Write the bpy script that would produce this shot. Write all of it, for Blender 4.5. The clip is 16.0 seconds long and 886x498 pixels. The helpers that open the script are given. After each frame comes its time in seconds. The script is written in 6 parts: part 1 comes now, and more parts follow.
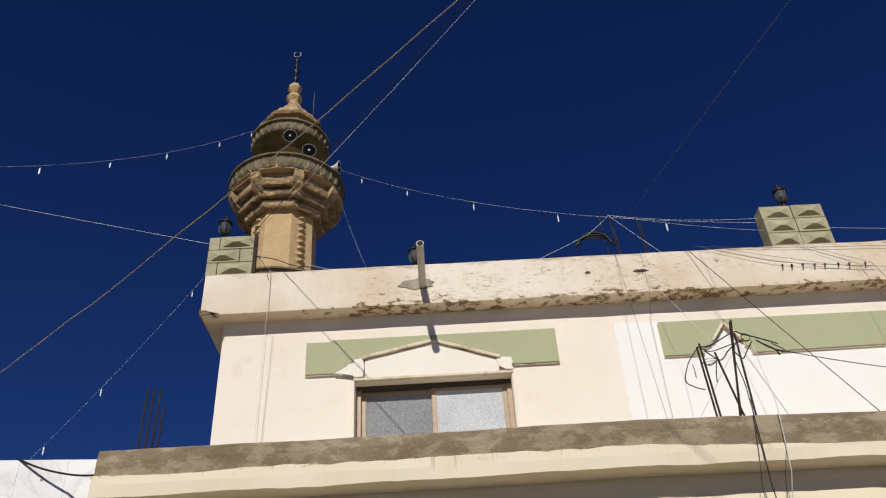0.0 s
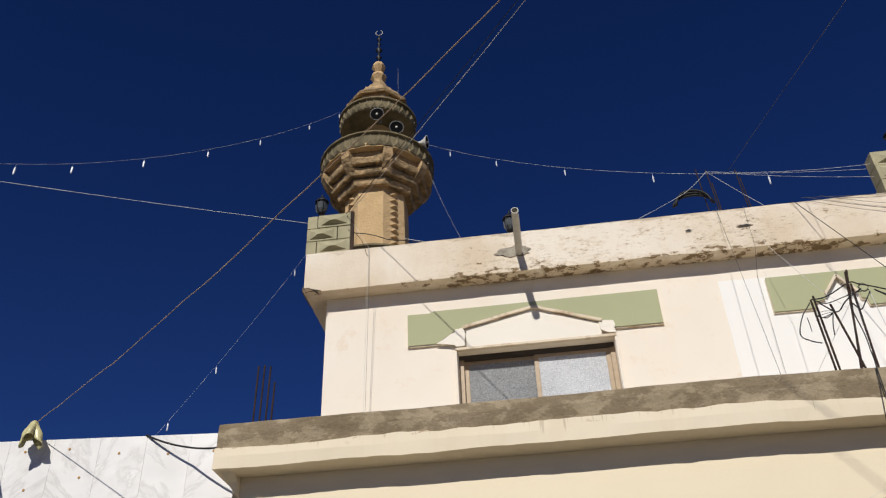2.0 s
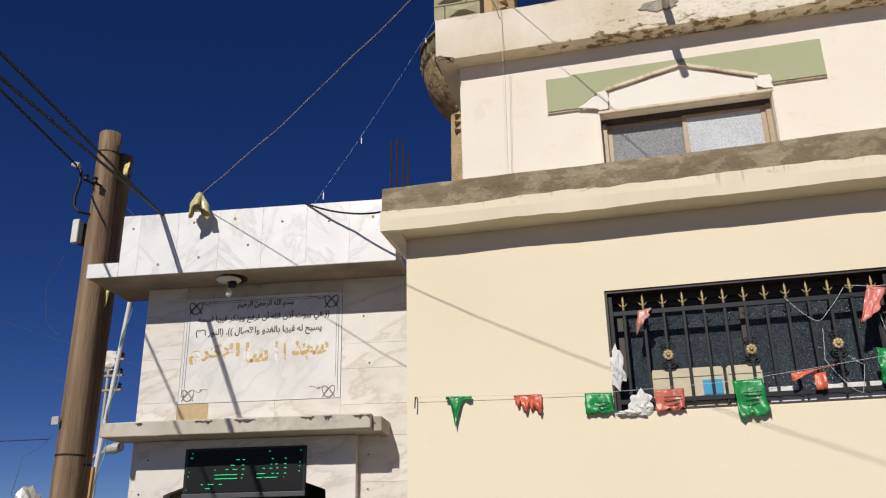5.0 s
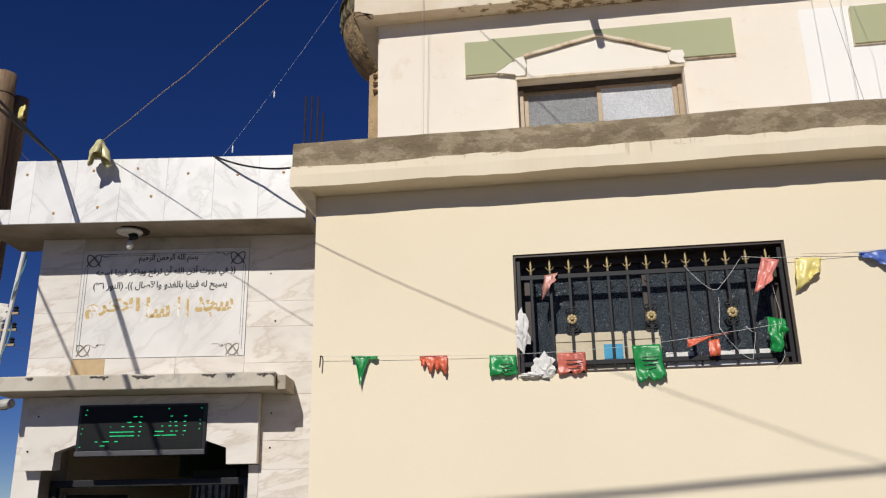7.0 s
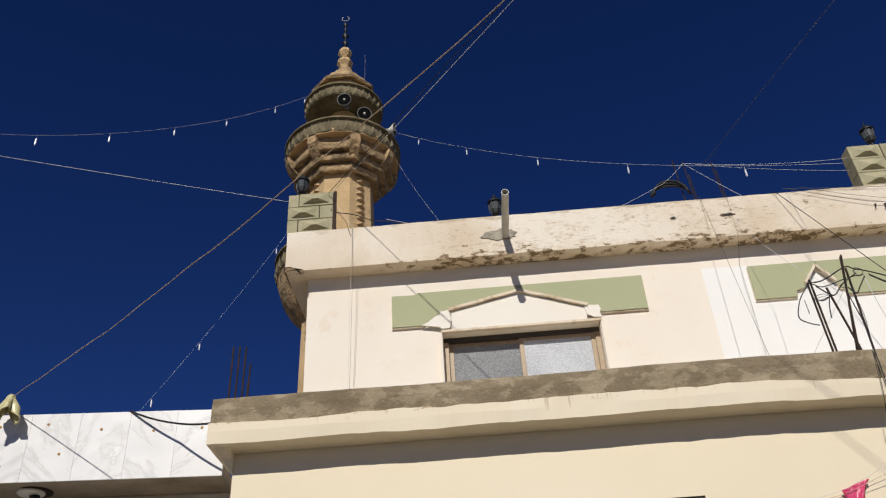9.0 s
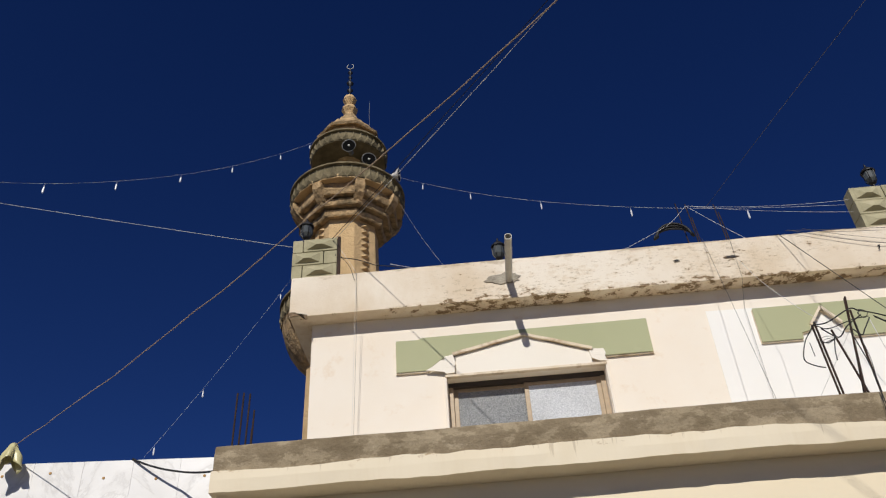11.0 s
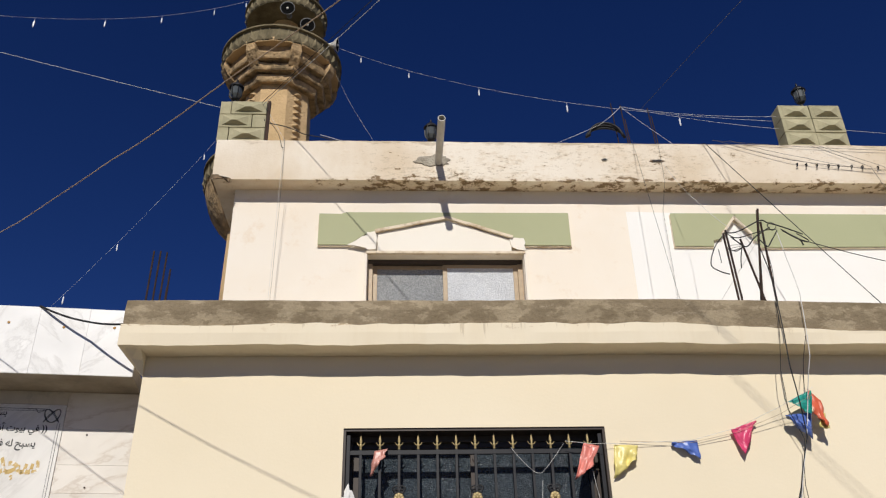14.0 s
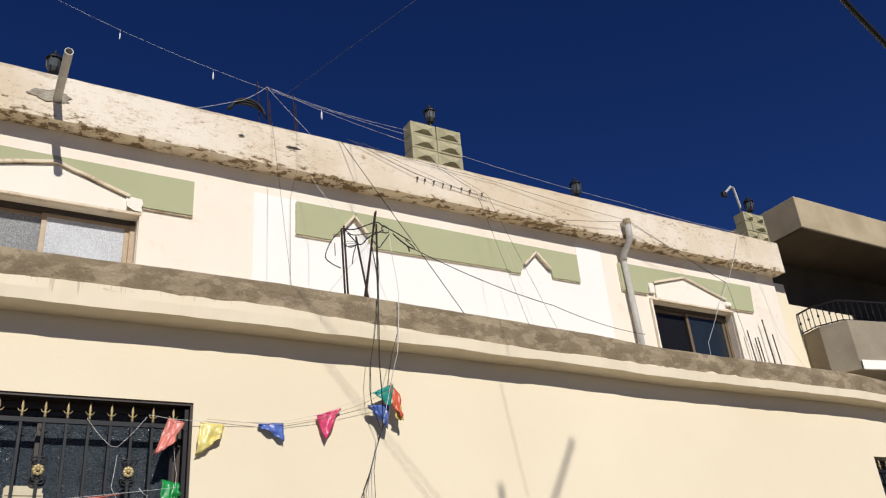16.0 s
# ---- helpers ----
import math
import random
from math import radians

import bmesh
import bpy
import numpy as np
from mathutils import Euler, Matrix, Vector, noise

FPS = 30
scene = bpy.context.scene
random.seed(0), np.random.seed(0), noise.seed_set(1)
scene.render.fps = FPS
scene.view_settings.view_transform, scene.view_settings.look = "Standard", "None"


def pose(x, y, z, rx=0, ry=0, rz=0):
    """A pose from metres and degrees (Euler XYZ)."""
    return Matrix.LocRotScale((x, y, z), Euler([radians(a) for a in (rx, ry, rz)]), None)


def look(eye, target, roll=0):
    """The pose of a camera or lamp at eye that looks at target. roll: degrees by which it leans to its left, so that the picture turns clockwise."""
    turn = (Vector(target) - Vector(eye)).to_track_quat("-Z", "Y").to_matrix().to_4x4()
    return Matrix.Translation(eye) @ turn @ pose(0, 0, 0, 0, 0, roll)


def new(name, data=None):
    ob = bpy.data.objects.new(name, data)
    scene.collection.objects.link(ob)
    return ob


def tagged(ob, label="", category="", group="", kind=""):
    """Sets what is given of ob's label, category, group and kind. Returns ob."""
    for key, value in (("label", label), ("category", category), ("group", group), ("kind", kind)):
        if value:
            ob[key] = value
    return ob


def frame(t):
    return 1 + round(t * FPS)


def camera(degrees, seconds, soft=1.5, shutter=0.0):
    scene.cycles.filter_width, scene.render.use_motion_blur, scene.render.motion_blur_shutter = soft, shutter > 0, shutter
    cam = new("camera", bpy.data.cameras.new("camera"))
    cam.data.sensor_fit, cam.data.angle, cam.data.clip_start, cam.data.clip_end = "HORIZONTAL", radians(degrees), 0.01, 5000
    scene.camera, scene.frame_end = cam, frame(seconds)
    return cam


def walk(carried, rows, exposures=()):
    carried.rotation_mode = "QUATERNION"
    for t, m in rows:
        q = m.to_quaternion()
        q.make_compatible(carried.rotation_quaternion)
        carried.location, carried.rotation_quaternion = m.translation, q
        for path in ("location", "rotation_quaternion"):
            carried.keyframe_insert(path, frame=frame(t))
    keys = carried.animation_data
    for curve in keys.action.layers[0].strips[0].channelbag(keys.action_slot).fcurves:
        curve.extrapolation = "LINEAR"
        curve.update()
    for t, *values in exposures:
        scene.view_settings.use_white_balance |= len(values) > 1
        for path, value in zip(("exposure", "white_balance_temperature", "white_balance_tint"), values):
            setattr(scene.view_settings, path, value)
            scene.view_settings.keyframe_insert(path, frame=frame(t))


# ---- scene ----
cam = camera(56.3, 16.0, soft=1.2)
PATH = [
    (0, (0.096, -0.282, 1.761), (0.131, 1.341, 2.93), -3.7),
    (0.5, (0.095, -0.274, 1.753), (0.052, 1.331, 2.945), -3.0),
    (1, (0.101, -0.286, 1.753), (0.042, 1.322, 2.941), -2.7),
    (1.5, (0.081, -0.267, 1.759), (-0.031, 1.34, 2.945), -2.5),
    (2, (0.027, -0.245, 1.72), (-0.159, 1.398, 2.847), -2.4),
    (2.5, (-0.053, -0.222, 1.689), (-0.382, 1.511, 2.632), -1.4),
    (3, (-0.124, -0.189, 1.666), (-0.717, 1.582, 2.381), -1.2),
    (3.2, (-0.157, -0.18, 1.664), (-0.858, 1.577, 2.313), -1.7),
    (5.3, (-0.665, -0.066, 1.606), (-1.083, 1.767, 2.287), -0.9),
    (5.5, (-0.676, -0.062, 1.585), (-1.105, 1.775, 2.25), -0.3),
    (6, (-0.61, -0.019, 1.597), (-1.017, 1.853, 2.174), 0.8),
    (6.5, (-0.596, -0.022, 1.606), (-0.892, 1.871, 2.182), -0.3),
    (7, (-0.595, -0.013, 1.604), (-0.842, 1.88, 2.201), -1.1),
    (7.5, (-0.565, -0.015, 1.635), (-0.77, 1.859, 2.303), -2.6),
    (8, (-0.534, 0.0, 1.634), (-0.609, 1.823, 2.453), -2.5),
    (8.5, (-0.518, -0.044, 1.681), (-0.548, 1.695, 2.669), -2.8),
    (9, (-0.471, -0.113, 1.652), (-0.525, 1.547, 2.766), -3.6),
    (9.2, (-0.448, -0.12, 1.64), (-0.513, 1.524, 2.778), -3.9),
    (11.3, (-0.446, -0.131, 1.647), (-0.503, 1.467, 2.848), -3.9),
    (11.5, (-0.444, -0.125, 1.649), (-0.488, 1.474, 2.85), -4.1),
    (12, (-0.437, -0.131, 1.659), (-0.478, 1.466, 2.862), -3.8),
    (12.5, (-0.442, -0.135, 1.634), (-0.515, 1.474, 2.82), -4.3),
    (13, (-0.506, -0.083, 1.625), (-0.624, 1.598, 2.702), -3.8),
    (13.5, (-0.507, -0.099, 1.631), (-0.669, 1.613, 2.654), -1.6),
    (14, (-0.422, -0.1, 1.615), (-0.322, 1.652, 2.573), -1.4),
    (14.5, (-0.378, -0.06, 1.602), (0.043, 1.668, 2.515), -3.1),
    (15, (-0.394, -0.054, 1.618), (0.269, 1.621, 2.487), -4.2),
    (15.5, (-0.379, -0.111, 1.628), (0.441, 1.485, 2.511), -4.3),
    (16, (-0.37, -0.079, 1.612), (0.58, 1.449, 2.486), -5.1),
]
walk(cam, [(t, look(eye, target, roll)) for t, eye, target, roll in PATH], [(0, -0.03), (2, -0.03), (3, 0.0), (8, 0.0), (9, -0.04), (13, -0.04), (14.5, 0.08), (16, 0.1)])

# ---- light ----
SUN_WAY = Vector((0.125, 1.08, -0.80)).normalized()
world = bpy.data.worlds.new("world")
scene.world = world
world.use_nodes = True
wn = world.node_tree.nodes
sky = wn.new("ShaderNodeTexSky")
sky.sky_type = "NISHITA"
sky.sun_disc = False
sky.sun_elevation = math.asin(-SUN_WAY.z)
sky.sun_rotation = math.atan2(-SUN_WAY.x, -SUN_WAY.y)
sky.altitude = 600
sky.air_density = 0.6
sky.dust_density = 0.0
sky.ozone_density = 4.0
wn["Background"].inputs["Strength"].default_value = 0.05
deep = wn.new("ShaderNodeHueSaturation")
deep.inputs["Saturation"].default_value = 1.23
deep.inputs["Hue"].default_value = 0.52
deep.inputs["Value"].default_value = 1.03
world.node_tree.links.new(sky.outputs[0], deep.inputs["Color"])
world.node_tree.links.new(deep.outputs[0], wn["Background"].inputs["Color"])
sun = new("sun", bpy.data.lights.new("sun", "SUN"))
sun.data.energy, sun.data.angle, sun.data.color = 3.92, radians(0.55), (1.0, 0.96, 0.895)
sun.matrix_world = look((-3, -20, 20), Vector((-3, -20, 20)) + SUN_WAY)
scene.view_settings.exposure = 0.0


# ---- materials ----
def shader(name, rough=0.85, metal=0.0, spec=0.3):
    m = bpy.data.materials.new(name)
    m.use_nodes = True
    p = m.node_tree.nodes["Principled BSDF"]
    p.inputs["Roughness"].default_value = rough
    p.inputs["Metallic"].default_value = metal
    p.inputs["Specular IOR Level"].default_value = spec
    return m, m.node_tree.nodes, m.node_tree.links, p


def texture(n, l, scale, detail=6.0, rough=0.6, stretch=(1, 1, 1), seed=0.0):
    """Noise in metres on the thing's own coordinates."""
    c = n.new("ShaderNodeTexCoord")
    mp = n.new("ShaderNodeMapping")
    mp.inputs["Scale"].default_value = stretch
    mp.inputs["Location"].default_value = (seed, seed * 0.7, seed * 1.3)
    t = n.new("ShaderNodeTexNoise")
    t.inputs["Scale"].default_value = scale
    t.inputs["Detail"].default_value = detail
    t.inputs["Roughness"].default_value = rough
    l.new(c.outputs["Object"], mp.inputs["Vector"])
    l.new(mp.outputs["Vector"], t.inputs["Vector"])
    return t


def ramp(n, l, fac, stops):
    r = n.new("ShaderNodeValToRGB")
    while len(r.color_ramp.elements) < len(stops):
        r.color_ramp.elements.new(0.5)
    for e, (at, col) in zip(r.color_ramp.elements, stops):
        e.position, e.color = at, (*col, 1)
    l.new(fac, r.inputs["Fac"])
    return r.outputs["Color"]


def blend(n, l, fac, a, b, mode="MIX"):
    m = n.new("ShaderNodeMix")
    m.data_type, m.blend_type = "RGBA", mode
    for sock, v in ((m.inputs[0], fac), (m.inputs[6], a), (m.inputs[7], b)):
        if isinstance(v, (int, float)):
            sock.default_value = v
        elif isinstance(v, tuple):
            sock.default_value = (*v, 1)
        else:
            l.new(v, sock)
    return m.outputs[2]


def relief(n, l, p, height, strength, depth=0.01):
    b = n.new("ShaderNodeBump")
    b.inputs["Strength"].default_value = strength
    b.inputs["Distance"].default_value = depth
    l.new(height, b.inputs["Height"])
    l.new(b.outputs["Normal"], p.inputs["Normal"])


def surface(name, a, b, scale=2.0, grain=60.0, bump=0.3, rough=0.85, metal=0.0, spec=0.3, stretch=(1, 1, 1), depth=0.006, each=0.0):
    """A worn surface: colour drifts from a to b over large patches, with a fine grain and relief."""
    m, n, l, p = shader(name, rough, metal, spec)
    big = texture(n, l, scale, 5, 0.6, stretch)
    fine = texture(n, l, grain, 4, 0.6, stretch, 3.1)
    col = ramp(n, l, big.outputs["Fac"], [(0.32, a), (0.68, b)])
    g = ramp(n, l, fine.outputs["Fac"], [(0.25, (0.82, 0.82, 0.82)), (0.75, (1.0, 1.0, 1.0))])
    col = blend(n, l, 0.6, col, g, "MULTIPLY")
    if each:
        info = n.new("ShaderNodeObjectInfo")
        v = ramp(n, l, info.outputs["Random"], [(0.0, (1 - each,) * 3), (1.0, (1.0, 1.0, 1.0))])
        col = blend(n, l, 1.0, col, v, "MULTIPLY")
    l.new(col, p.inputs["Base Color"])
    relief(n, l, p, fine.outputs["Fac"], bump, depth)
    return m


def plain(name, col, rough=0.5, metal=0.0, spec=0.4):
    m, n, l, p = shader(name, rough, metal, spec)
    t = texture(n, l, 18.0, 4)
    c = ramp(n, l, t.outputs["Fac"], [(0.3, tuple(0.82 * v for v in col)), (0.7, col)])
    l.new(c, p.inputs["Base Color"])
    return m


def plaster(name, base, warm, stain, stain_at=0.62, big=0.9, drips=True):
    """Painted render: slow drift of tone, dabs of patching, faint runs of dirt, trowel relief."""
    m, n, l, p = shader(name, 0.9, 0.0, 0.15)
    a = texture(n, l, big, 5, 0.55)
    b = texture(n, l, 3.5, 8, 0.7, (1, 1, 1), 7.7)
    c = texture(n, l, 45.0, 5, 0.65, (1, 1, 1), 2.2)
    col = ramp(n, l, a.outputs["Fac"], [(0.3, base), (0.7, warm)])
    spots = ramp(n, l, b.outputs["Fac"], [(stain_at, (0, 0, 0)), (stain_at + 0.14, (1, 1, 1))])
    col = blend(n, l, spots, col, stain)
    e = texture(n, l, 0.45, 3, 0.5, (1, 1, 1), 21.0)
    col = blend(n, l, 0.8, col, ramp(n, l, e.outputs["Fac"], [(0.3, (0.93, 0.92, 0.90)), (0.7, (1.0, 1.0, 1.0))]), "MULTIPLY")
    if drips:
        d = texture(n, l, 2.2, 6, 0.6, (3.0, 3.0, 0.35), 5.0)
        runs = ramp(n, l, d.outputs["Fac"], [(0.5, (1, 1, 1)), (0.8, (0.93, 0.9, 0.85))])
        col = blend(n, l, 0.7, col, runs, "MULTIPLY")
    l.new(col, p.inputs["Base Color"])
    add = n.new("ShaderNodeMath")
    add.operation = "MULTIPLY_ADD"
    l.new(b.outputs["Fac"], add.inputs[0])
    add.inputs[1].default_value = 2.0
    l.new(c.outputs["Fac"], add.inputs[2])
    relief(n, l, p, add.outputs[0], 0.13, 0.008)
    return m


M_CREAM = plaster("cream_plaster", (0.83, 0.735, 0.556), (0.81, 0.71, 0.526), (0.78, 0.675, 0.49), 0.66, drips=False)
M_UPPER = plaster("off_white_plaster", (0.85, 0.79, 0.70), (0.82, 0.73, 0.61), (0.78, 0.66, 0.52), 0.57, drips=False)
M_CREAMWHITE = plaster("old_white_paint", (0.86, 0.82, 0.735), (0.84, 0.775, 0.67), (0.78, 0.67, 0.53), 0.62, drips=False)
M_WHITE = plaster("fresh_white_paint", (0.86, 0.85, 0.82), (0.85, 0.83, 0.79), (0.84, 0.80, 0.74), 0.66, drips=False)
M_GREEN = plaster("sage_green_paint", (0.43, 0.44, 0.275), (0.40, 0.415, 0.255), (0.46, 0.46, 0.30), 0.62, drips=False)


def cement(name):
    """Bare trowelled cement, blotched with dark damp and lichen, scuffed pale."""
    m, n, l, p = shader(name, 0.96, 0.0, 0.12)
    a = texture(n, l, 1.7, 8, 0.65, (1, 1, 1.6))
    b = texture(n, l, 4.5, 8, 0.66, (0.8, 1, 1.3), 6.0)
    c = texture(n, l, 38.0, 5, 0.7, (1, 1, 1), 2.0)
    d = texture(n, l, 4.2, 10, 0.78, (1, 1, 2.2), 15.0)
    col = ramp(n, l, a.outputs["Fac"], [(0.36, (0.30, 0.24, 0.155)), (0.62, (0.43, 0.35, 0.235))])
    dark = ramp(n, l, b.outputs["Fac"], [(0.46, (0, 0, 0)), (0.51, (0.42, 0.42, 0.42)), (0.70, (0.62, 0.62, 0.62))])
    col = blend(n, l, dark, col, (0.125, 0.088, 0.05))
    pale = ramp(n, l, d.outputs["Fac"], [(0.60, (0, 0, 0)), (0.70, (0.6, 0.6, 0.6))])
    col = blend(n, l, pale, col, (0.52, 0.44, 0.32))
    col = blend(n, l, 0.7, col, ramp(n, l, c.outputs["Fac"], [(0.3, (0.72, 0.72, 0.72)), (0.7, (1.0, 1.0, 1.0))]), "MULTIPLY")
    l.new(col, p.inputs["Base Color"])
    add = n.new("ShaderNodeMath")
    add.operation = "MULTIPLY_ADD"
    l.new(b.outputs["Fac"], add.inputs[0])
    add.inputs[1].default_value = 2.5
    l.new(c.outputs["Fac"], add.inputs[2])
    relief(n, l, p, add.outputs[0], 0.8, 0.012)
    return m


M_CEMENT = cement("bare_cement")
M_BLOCK = surface("mossy_cast_stone", (0.50, 0.45, 0.29), (0.37, 0.34, 0.21), 5.0, 50, 0.5, 0.95, each=0.18)
M_STONE = surface("tan_stone", (0.66, 0.46, 0.245), (0.52, 0.36, 0.185), 2.5, 22, 1.0, 0.95, depth=0.03)
M_GRIME = surface("grimy_rough_stone", (0.60, 0.41, 0.215), (0.17, 0.125, 0.07), 4.5, 10, 1.0, 0.97, depth=0.06)
M_STONE_GREY = surface("weathered_stone", (0.25, 0.205, 0.12), (0.115, 0.095, 0.055), 3.0, 20, 0.8, 0.95, depth=0.02)
M_ROAD = surface("asphalt", (0.125, 0.108, 0.088), (0.17, 0.148, 0.12), 0.5, 40, 0.6, 0.95)
M_CONCRETE = surface("raw_concrete", (0.36, 0.31, 0.23), (0.27, 0.23, 0.17), 1.2, 25, 0.5, 0.95)
M_TAN_FRAME = plain("tan_window_frame", (0.42, 0.31, 0.19), 0.45)
M_BROWN_FRAME = plain("brown_window_frame", (0.17, 0.125, 0.08), 0.45)
M_DARK_FRAME = plain("dark_brown_frame", (0.05, 0.036, 0.027), 0.45)
M_ROUGHMORTAR = surface("rough_grey_mortar", (0.50, 0.45, 0.36), (0.28, 0.245, 0.19), 9, 45, 1.0, 0.97, depth=0.02)
M_RUBBLE = surface("crumbled_mortar", (0.30, 0.21, 0.13), (0.12, 0.085, 0.055), 14, 40, 1.0, 0.97, depth=0.02)
M_IRON = plain("black_iron", (0.018, 0.018, 0.02), 0.5, 0.3)
M_GOLD = plain("gold_paint", (0.46, 0.355, 0.17), 0.5, 0.3)
M_RUST = surface("rusty_steel", (0.065, 0.036, 0.024), (0.03, 0.02, 0.017), 8, 60, 0.4, 0.8, 0.3)
M_RUST_STAIN = plain("orange_rust", (0.48, 0.27, 0.09), 0.8)
M_PIPE = plain("grey_pipe", (0.47, 0.45, 0.41), 0.5)
M_WOODPOLE = surface("weathered_pole_wood", (0.47, 0.32, 0.20), (0.20, 0.13, 0.078), 1.9, 20, 1.0, 0.95, stretch=(7, 7, 0.35), depth=0.03)
M_RUBBER = plain("black_rubber", (0.012, 0.012, 0.013), 0.6)



def flaking(name):
    """Old white limewash, cracked away to brown mortar, most of all along the drip edge."""
    m, n, l, p = shader(name, 0.92, 0.0, 0.15)
    c = n.new("ShaderNodeTexCoord")
    xyz = n.new("ShaderNodeSeparateXYZ")
    l.new(c.outputs["Object"], xyz.inputs[0])
    low = n.new("ShaderNodeMapRange")
    low.inputs["From Min"].default_value = 6.86
    low.inputs["From Max"].default_value = 6.97
    low.inputs["To Min"].default_value = 0.16
    low.inputs["To Max"].default_value = 0.0
    l.new(xyz.outputs["Z"], low.inputs["Value"])
    far = n.new("ShaderNodeMapRange")
    far.inputs["From Min"].default_value = -1.9
    far.inputs["From Max"].default_value = -0.5
    far.inputs["To Min"].default_value = -0.14
    far.inputs["To Max"].default_value = 0.0
    l.new(xyz.outputs["X"], far.inputs["Value"])
    a = texture(n, l, 10.0, 10, 0.7, (0.85, 1.0, 1.8))
    b = texture(n, l, 1.1, 4, 0.5, (1, 1, 1), 4.0)
    g = texture(n, l, 30, 5, 0.7, (1, 1, 1), 1.0)
    s1 = n.new("ShaderNodeMath")
    s1.operation = "ADD"
    l.new(a.outputs["Fac"], s1.inputs[0])
    l.new(low.outputs[0], s1.inputs[1])
    patch = n.new("ShaderNodeMapRange")
    patch.inputs["From Min"].default_value = 0.35
    patch.inputs["From Max"].default_value = 0.65
    patch.inputs["To Min"].default_value = -0.06
    patch.inputs["To Max"].default_value = 0.03
    l.new(texture(n, l, 1.4, 3, 0.5, (1, 1, 1.5), 12.0).outputs["Fac"], patch.inputs["Value"])
    s0 = n.new("ShaderNodeMath")
    s0.operation = "ADD"
    l.new(s1.outputs[0], s0.inputs[0])
    l.new(patch.outputs[0], s0.inputs[1])
    s1 = s0
    s2 = n.new("ShaderNodeMath")
    s2.operation = "ADD"
    l.new(s1.outputs[0], s2.inputs[0])
    l.new(far.outputs[0], s2.inputs[1])
    bare = ramp(n, l, s2.outputs[0], [(0.64, (0, 0, 0)), (0.66, (1, 1, 1))])
    worn = ramp(n, l, s2.outputs[0], [(0.50, (0, 0, 0)), (0.64, (0.7, 0.7, 0.7))])
    wash = ramp(n, l, b.outputs["Fac"], [(0.35, (0.80, 0.725, 0.61)), (0.7, (0.68, 0.57, 0.43))])
    mort = ramp(n, l, g.outputs["Fac"], [(0.3, (0.15, 0.10, 0.055)), (0.7, (0.33, 0.235, 0.14))])
    col = blend(n, l, worn, wash, (0.66, 0.54, 0.39))
    scr = texture(n, l, 15.0, 8, 0.75, (1.0, 1.0, 2.6), 31.0)
    s3 = n.new("ShaderNodeMath")
    s3.operation = "ADD"
    l.new(scr.outputs["Fac"], s3.inputs[0])
    l.new(patch.outputs[0], s3.inputs[1])
    s4 = n.new("ShaderNodeMath")
    s4.operation = "ADD"
    l.new(s3.outputs[0], s4.inputs[0])
    l.new(far.outputs[0], s4.inputs[1])
    col = blend(n, l, ramp(n, l, s4.outputs[0], [(0.565, (0, 0, 0)), (0.595, (0.7, 0.7, 0.7))]), col, (0.47, 0.385, 0.28))
    damp = texture(n, l, 0.8, 6, 0.65, (1.0, 1.0, 0.5), 44.0)
    col = blend(n, l, ramp(n, l, damp.outputs["Fac"], [(0.46, (0, 0, 0)), (0.66, (0.65, 0.65, 0.65))]), col, (0.62, 0.49, 0.33))
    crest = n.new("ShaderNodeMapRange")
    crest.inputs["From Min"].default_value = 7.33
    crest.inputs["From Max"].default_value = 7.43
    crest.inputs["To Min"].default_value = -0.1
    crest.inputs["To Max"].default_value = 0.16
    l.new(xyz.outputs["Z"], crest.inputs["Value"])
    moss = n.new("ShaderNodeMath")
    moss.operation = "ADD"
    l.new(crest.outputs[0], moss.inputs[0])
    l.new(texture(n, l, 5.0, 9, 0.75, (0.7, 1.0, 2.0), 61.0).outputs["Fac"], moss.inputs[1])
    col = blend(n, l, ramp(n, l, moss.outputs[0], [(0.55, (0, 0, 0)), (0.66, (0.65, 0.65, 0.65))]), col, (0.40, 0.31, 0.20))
    l.new(blend(n, l, bare, col, mort), p.inputs["Base Color"])
    hgt = n.new("ShaderNodeMath")
    hgt.operation = "MULTIPLY_ADD"
    l.new(bare, hgt.inputs[0])
    hgt.inputs[1].default_value = -0.8
    l.new(g.outputs["Fac"], hgt.inputs[2])
    relief(n, l, p, hgt.outputs[0], 0.6, 0.01)
    return m


M_PARAPET = flaking("flaking_limewash")


# ---- building helpers ----
def mesh_of(name, bm):
    me = bpy.data.meshes.new(name)
    bm.normal_update()
    bm.to_mesh(me)
    bm.free()
    return me


def part(name, bm, material, parent=None, label="", smooth=False):
    me = mesh_of(name, bm)
    me.materials.append(material)
    if smooth:
        for f in me.polygons:
            f.use_smooth = True
    ob = new(name, me)
    ob.parent = parent
    if label:
        ob["label"] = label
    return ob


def thing(name, label, category, group="", kind="", at=None):
    ob = new(name)
    ob.empty_display_size = 0.1
    if at is not None:
        ob.matrix_basis = at
    return tagged(ob, label, category, group, kind)


